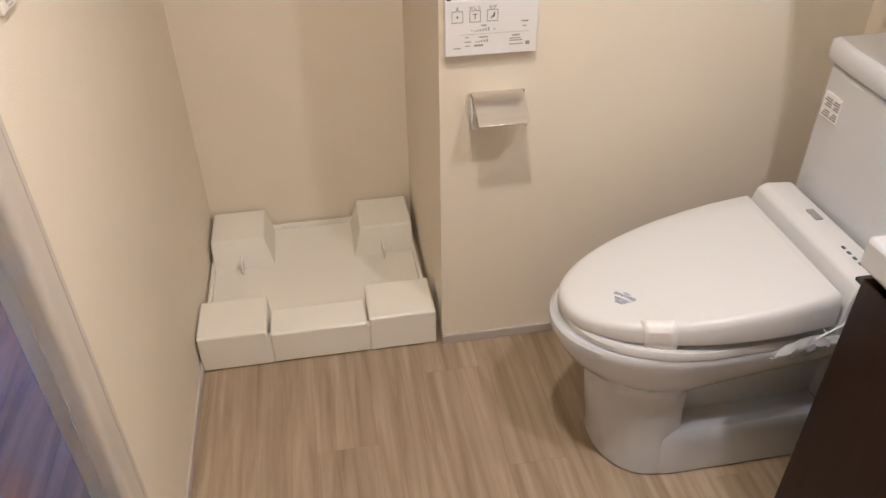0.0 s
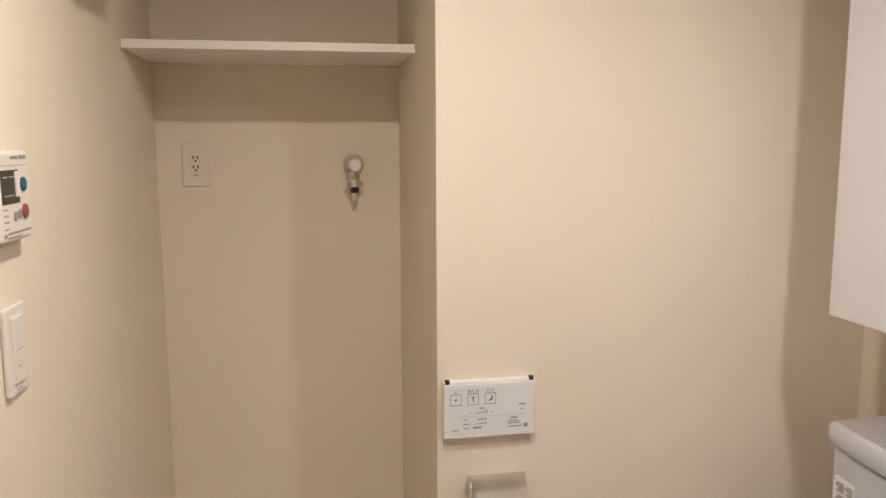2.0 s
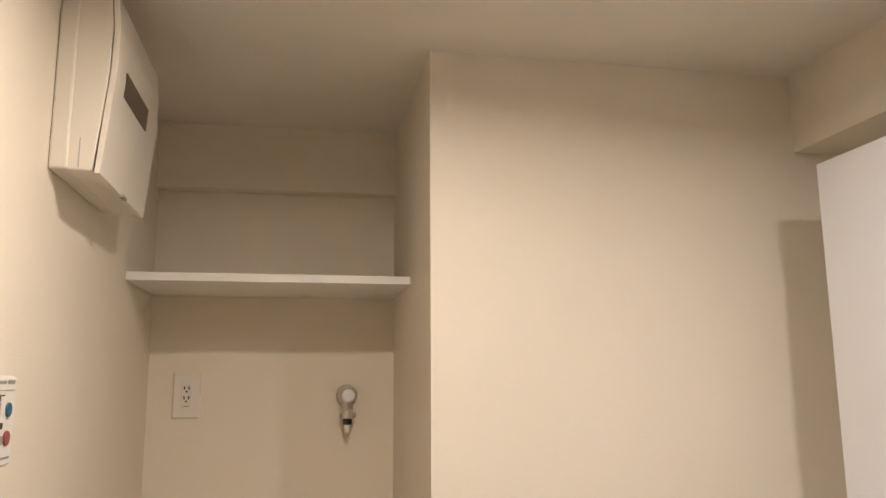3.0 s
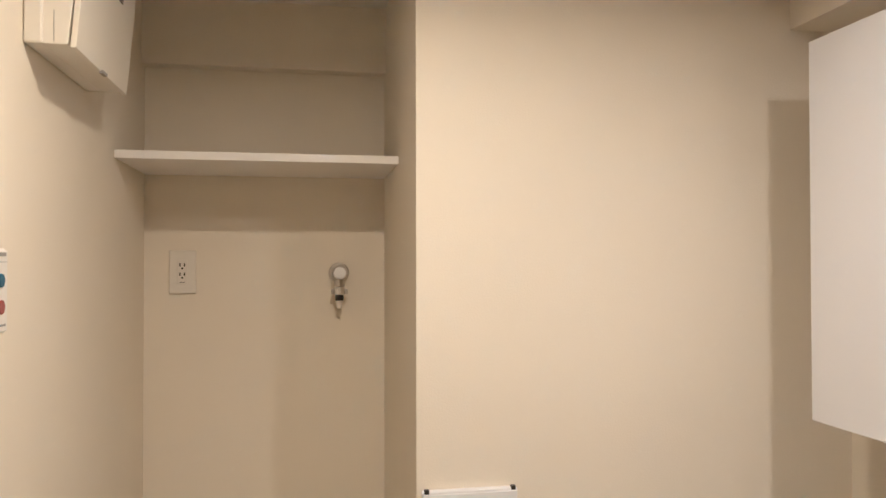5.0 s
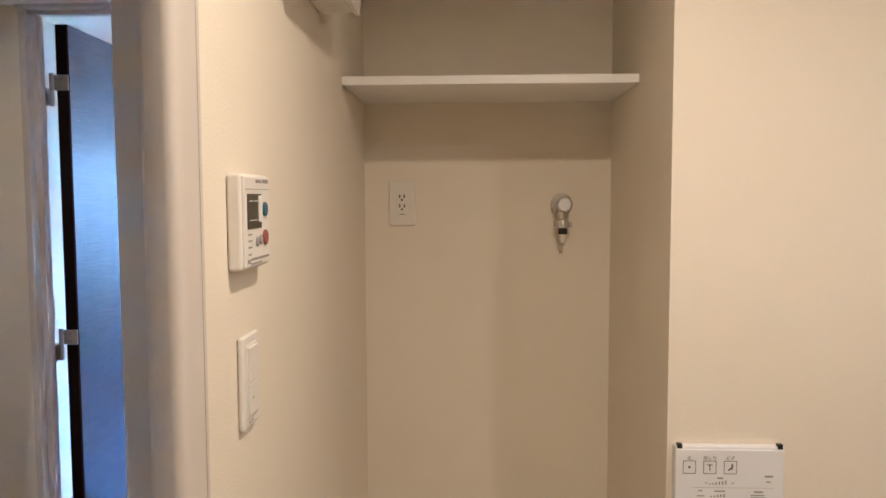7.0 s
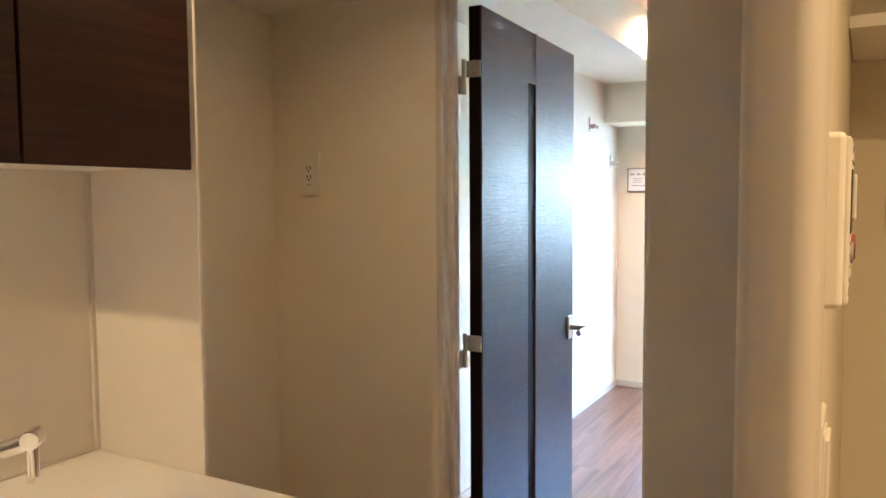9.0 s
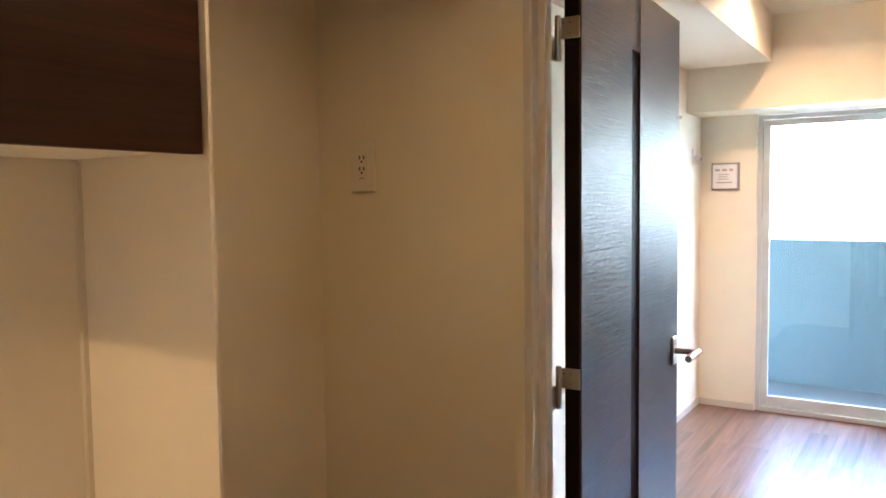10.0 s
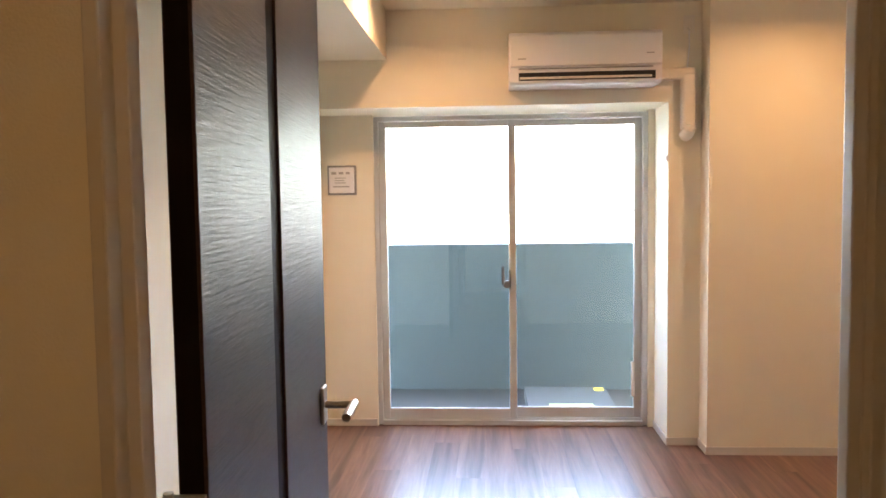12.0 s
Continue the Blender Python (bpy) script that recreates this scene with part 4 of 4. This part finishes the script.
part("base", loft([egg(tip, 1.66, half, z, n=56, x_wide=1.13, back_half=half) for tip, half, z in PLINTH]), M_CERAMIC, toilet)
part("trapway", box(1.10, 1.64, TC - 0.070, TC + 0.070, 0.10, 0.36, 0.03, 3), M_CERAMIC, toilet)
part("seat", loft([egg(0.866, 1.40, 0.184, 0.408, x_wide=1.13), egg(0.862, 1.40, 0.187, 0.412, x_wide=1.13), egg(0.862, 1.40, 0.187, 0.424, x_wide=1.13), egg(0.868, 1.40, 0.184, 0.430, x_wide=1.13)]), M_SEAT, toilet)


def lid_z(x, dz, z_tip=0.426, z_back=0.462):
    u = (x - 0.856) / 0.5
    return z_tip + (z_back - z_tip) * u + dz * (0.58 + 0.97 * u)


def lid_ring(inset, dz):
    ring = egg(0.856 + inset, 1.362 - inset * 0.4, 0.198 - inset, 0.0, n=56, x_wide=1.27, back_half=0.194 - inset, taper=0.97)
    return [(x, y, lid_z(x, dz)) for x, y, _ in ring]


lid_b = loft([lid_ring(0.008, 0.0), lid_ring(0.001, 0.004), lid_ring(0.0, 0.012), lid_ring(0.002, 0.038), lid_ring(0.005, 0.046), lid_ring(0.010, 0.0515), lid_ring(0.018, 0.0545), lid_ring(0.06, 0.057)])
ld = part("lid", lid_b, M_SEAT, toilet, "smooth white closed lid")
body = [(1.372, 0.405), (1.372, 0.512), (1.385, 0.558), (1.405, 0.568), (1.468, 0.563), (1.478, 0.552), (1.478, 0.405)]
wb = part("washlet_body", prism(body, "y", TC - 0.195, TC + 0.195, 0.006), M_SEAT, toilet)
part("indicator_panel", box(1.392, 1.470, TC - 0.193, TC - 0.168, 0.5610, 0.5688), M_SCREEN, wb, "dark sensor window")
marks = bmesh.new()
for k in range(4):
    box(1.424, 1.430, TC - 0.136 + 0.019 * k, TC - 0.127 + 0.019 * k, 0.5640, 0.5685, bm=marks)
box(1.440, 1.443, TC - 0.118, TC - 0.114, 0.5640, 0.5685, bm=marks)
part("indicator_marks", marks, M_INK, wb)
part("maker_plate", box(1.43, 1.447, TC + 0.03, TC + 0.07, 0.5640, 0.5680), M_GREY, wb)
gr = bmesh.new()
for k in range(7):
    box(1.40, 1.46, TC - 0.1965, TC - 0.190, 0.425 + 0.009 * k, 0.429 + 0.009 * k, bm=gr)
part("grille", gr, M_GREY, wb)
part("water_hose", tube([(1.44, TC - 0.197, 0.42), (1.43, TC - 0.205, 0.36), (1.46, TC - 0.20, 0.30), (1.55, TC - 0.19, 0.26), (1.66, TC - 0.19, 0.25)], 0.006, 10), M_PLASTIC, toilet)
tank = [(1.500, TC - 0.195), (1.490, TC - 0.12), (1.486, TC), (1.490, TC + 0.14), (1.500, TC + 0.222), (1.690, TC + 0.232), (1.690, TC - 0.205)]
tk = prism(tank, "z", 0.42, 0.845, 0.012)
part("tank", tk, M_CERAMIC, toilet)
tl = [(1.488, TC - 0.205), (1.478, TC - 0.12), (1.474, TC), (1.478, TC + 0.14), (1.488, TC + 0.232), (1.696, TC + 0.242), (1.696, TC - 0.214)]
part("tank_lid", prism(tl, "z", 0.848, 0.900, 0.014), M_CERAMIC, toilet)
part("neck", box(1.48, 1.68, TC - 0.12, TC + 0.12, 0.12, 0.425, 0.02, 3), M_CERAMIC, toilet)
st = part("sticker", box(1.4885, 1.4945, TC + 0.135, TC + 0.195, 0.735, 0.790), M_PLASTIC, toilet, "printed white label")
lines = bmesh.new()
for k in range(9):
    for y0_, y1_ in ((0.139, 0.160), (0.164, 0.189)):
        if (k * 7 + int(y0_ * 1000)) % 5:
            box(1.4870, 1.4886, TC + y0_, TC + y1_ - 0.004 * (k % 3), 0.7395 + 0.0055 * k, 0.7420 + 0.0055 * k, bm=lines)
part("print", lines, M_GREY, st)
# paper band across the lid and its printed mark
band = bmesh.new()
prev = None
for k in range(6):
    x = 0.982 + 0.012 * k
    half = 0.198 * math.sin(math.acos((1.27 - x) / 0.414)) ** 0.97
    cur = [band.verts.new((x + 0.12 * (0.05 - d), TC - half - out, lid_z(x, d) + up)) for out, d, up in ((-0.022, 0.0562, 0.0012), (-0.008, 0.0505, 0.0012), (0.0005, 0.040, 0.001), (0.0025, 0.012, 0.0), (0.001, 0.0, -0.008))]
    if prev:
        for a in range(4):
            band.faces.new((prev[a], cur[a], cur[a + 1], prev[a + 1]))
    prev = cur
sealb = part("paper_band", band, M_PLASTIC, toilet, "folded white paper seal tab")
sm = sealb.modifiers.new("thick", "SOLIDIFY")
sm.thickness = 0.0012
mk = Matrix.Translation((0.978, TC - 0.045, lid_z(0.978, 0.057) + 0.0010)) @ Matrix.Rotation(radians(-10.4), 4, "Y") @ Matrix.Rotation(radians(-52), 4, "Z")
part("lettering", words("SANITIZED", 0.0105, mk), M_BLUE, ld, "blue printed word")
lg = bmesh.new()
for k in range(4):
    box(-0.018 + 0.003 * k, 0.018 - 0.003 * k, -0.0105 - 0.0042 * k, -0.0096 - 0.0042 * k, -0.0003, 0.0003, bm=lg)
box(-0.007, 0.007, 0.008, 0.0095, -0.0003, 0.0003, bm=lg)
bmesh.ops.transform(lg, matrix=mk, verts=lg.verts)
part("printed_lines", lg, M_BLUE, ld)

# loose clear wrapping film left on the side of the seat
film = bmesh.new()
rng = random.Random(4)
N_U, N_V = 16, 7
grid = []
for i in range(N_U + 1):
    u = i / N_U
    cx, cz = 1.235 + 0.17 * u, 0.415 + 0.012 * math.sin(u * 5) + 0.05 * u * u
    wide = 0.006 + 0.020 * math.sin(math.pi * min(1.0, u * 1.15)) ** 0.8
    grid.append([film.verts.new((cx + rng.uniform(-0.003, 0.003), TC - 0.199 - 0.010 * math.sin(math.pi * k / N_V) - rng.uniform(0, 0.007), cz + wide * (2 * k / N_V - 1) + rng.uniform(-0.003, 0.003))) for k in range(N_V + 1)])
for r0, r1 in zip(grid, grid[1:]):
    for k in range(N_V):
        film.faces.new((r0[k], r0[k + 1], r1[k + 1], r1[k]))
fl_ = part("wrapping_film", film, M_WRAP, toilet, "crumpled clear plastic film")
fl_.modifiers.new("thick", "SOLIDIFY").thickness = 0.0004
part("film_edge", tube([(1.405, TC - 0.201, 0.522), (1.392, TC - 0.203, 0.498), (1.365, TC - 0.204, 0.474), (1.32, TC - 0.205, 0.450), (1.27, TC - 0.205, 0.436)], 0.0022, 8), M_SEAT, toilet)

# ---- floor boards ----
def boards(name, label, x0, x1, y0, y1, width, length, material, z0, z1, stagger):
    fl = thing(name, ((x0 + x1) / 2, (y0 + y1) / 2, z0), label, "floor", kind="structure")
    base = ORIGIN[fl]
    meshes = {}
    row, x = 0, x0
    while x < x1 - 0.004:
        w = min(width, x1 - x)
        y = y0 - (row * stagger) % length
        while y < y1 - 0.004:
            a, c = max(y, y0), min(y + length, y1)
            if c - a > 0.01:
                keyk = (round(w, 3), round(c - a, 3))
                if keyk not in meshes:
                    g = 0.0002
                    meshes[keyk] = finish(box(-w / 2 + g, w / 2 - g, -(c - a) / 2 + g, (c - a) / 2 - g, z0, z1), "plank", material)
                ob = new("plank", meshes[keyk])
                ob.parent = fl
                ob.location = Vector((x + w / 2, (a + c) / 2, 0)) - Vector((base.x, base.y, base.z))
            y += length
        x += width
        row += 1


boards("floor_washroom", "pale oak look vinyl plank floor", 0.0, 1.70, -2.35, 0.634, 0.150, 0.90, M_VINYL, -0.006, 0.0, 0.34)
boards("floor_hall", "glossy reddish brown plank floor of the hall", -1.53, -0.0, -2.35, 0.66, 0.150, 1.60, M_FLOOR, -0.006, 0.0, 0.57)
boards("floor_living", "glossy reddish brown plank floor of the living room", -1.605, 1.75, 0.66, 4.56, 0.150, 1.60, M_FLOOR, -0.006, 0.0, 0.57)
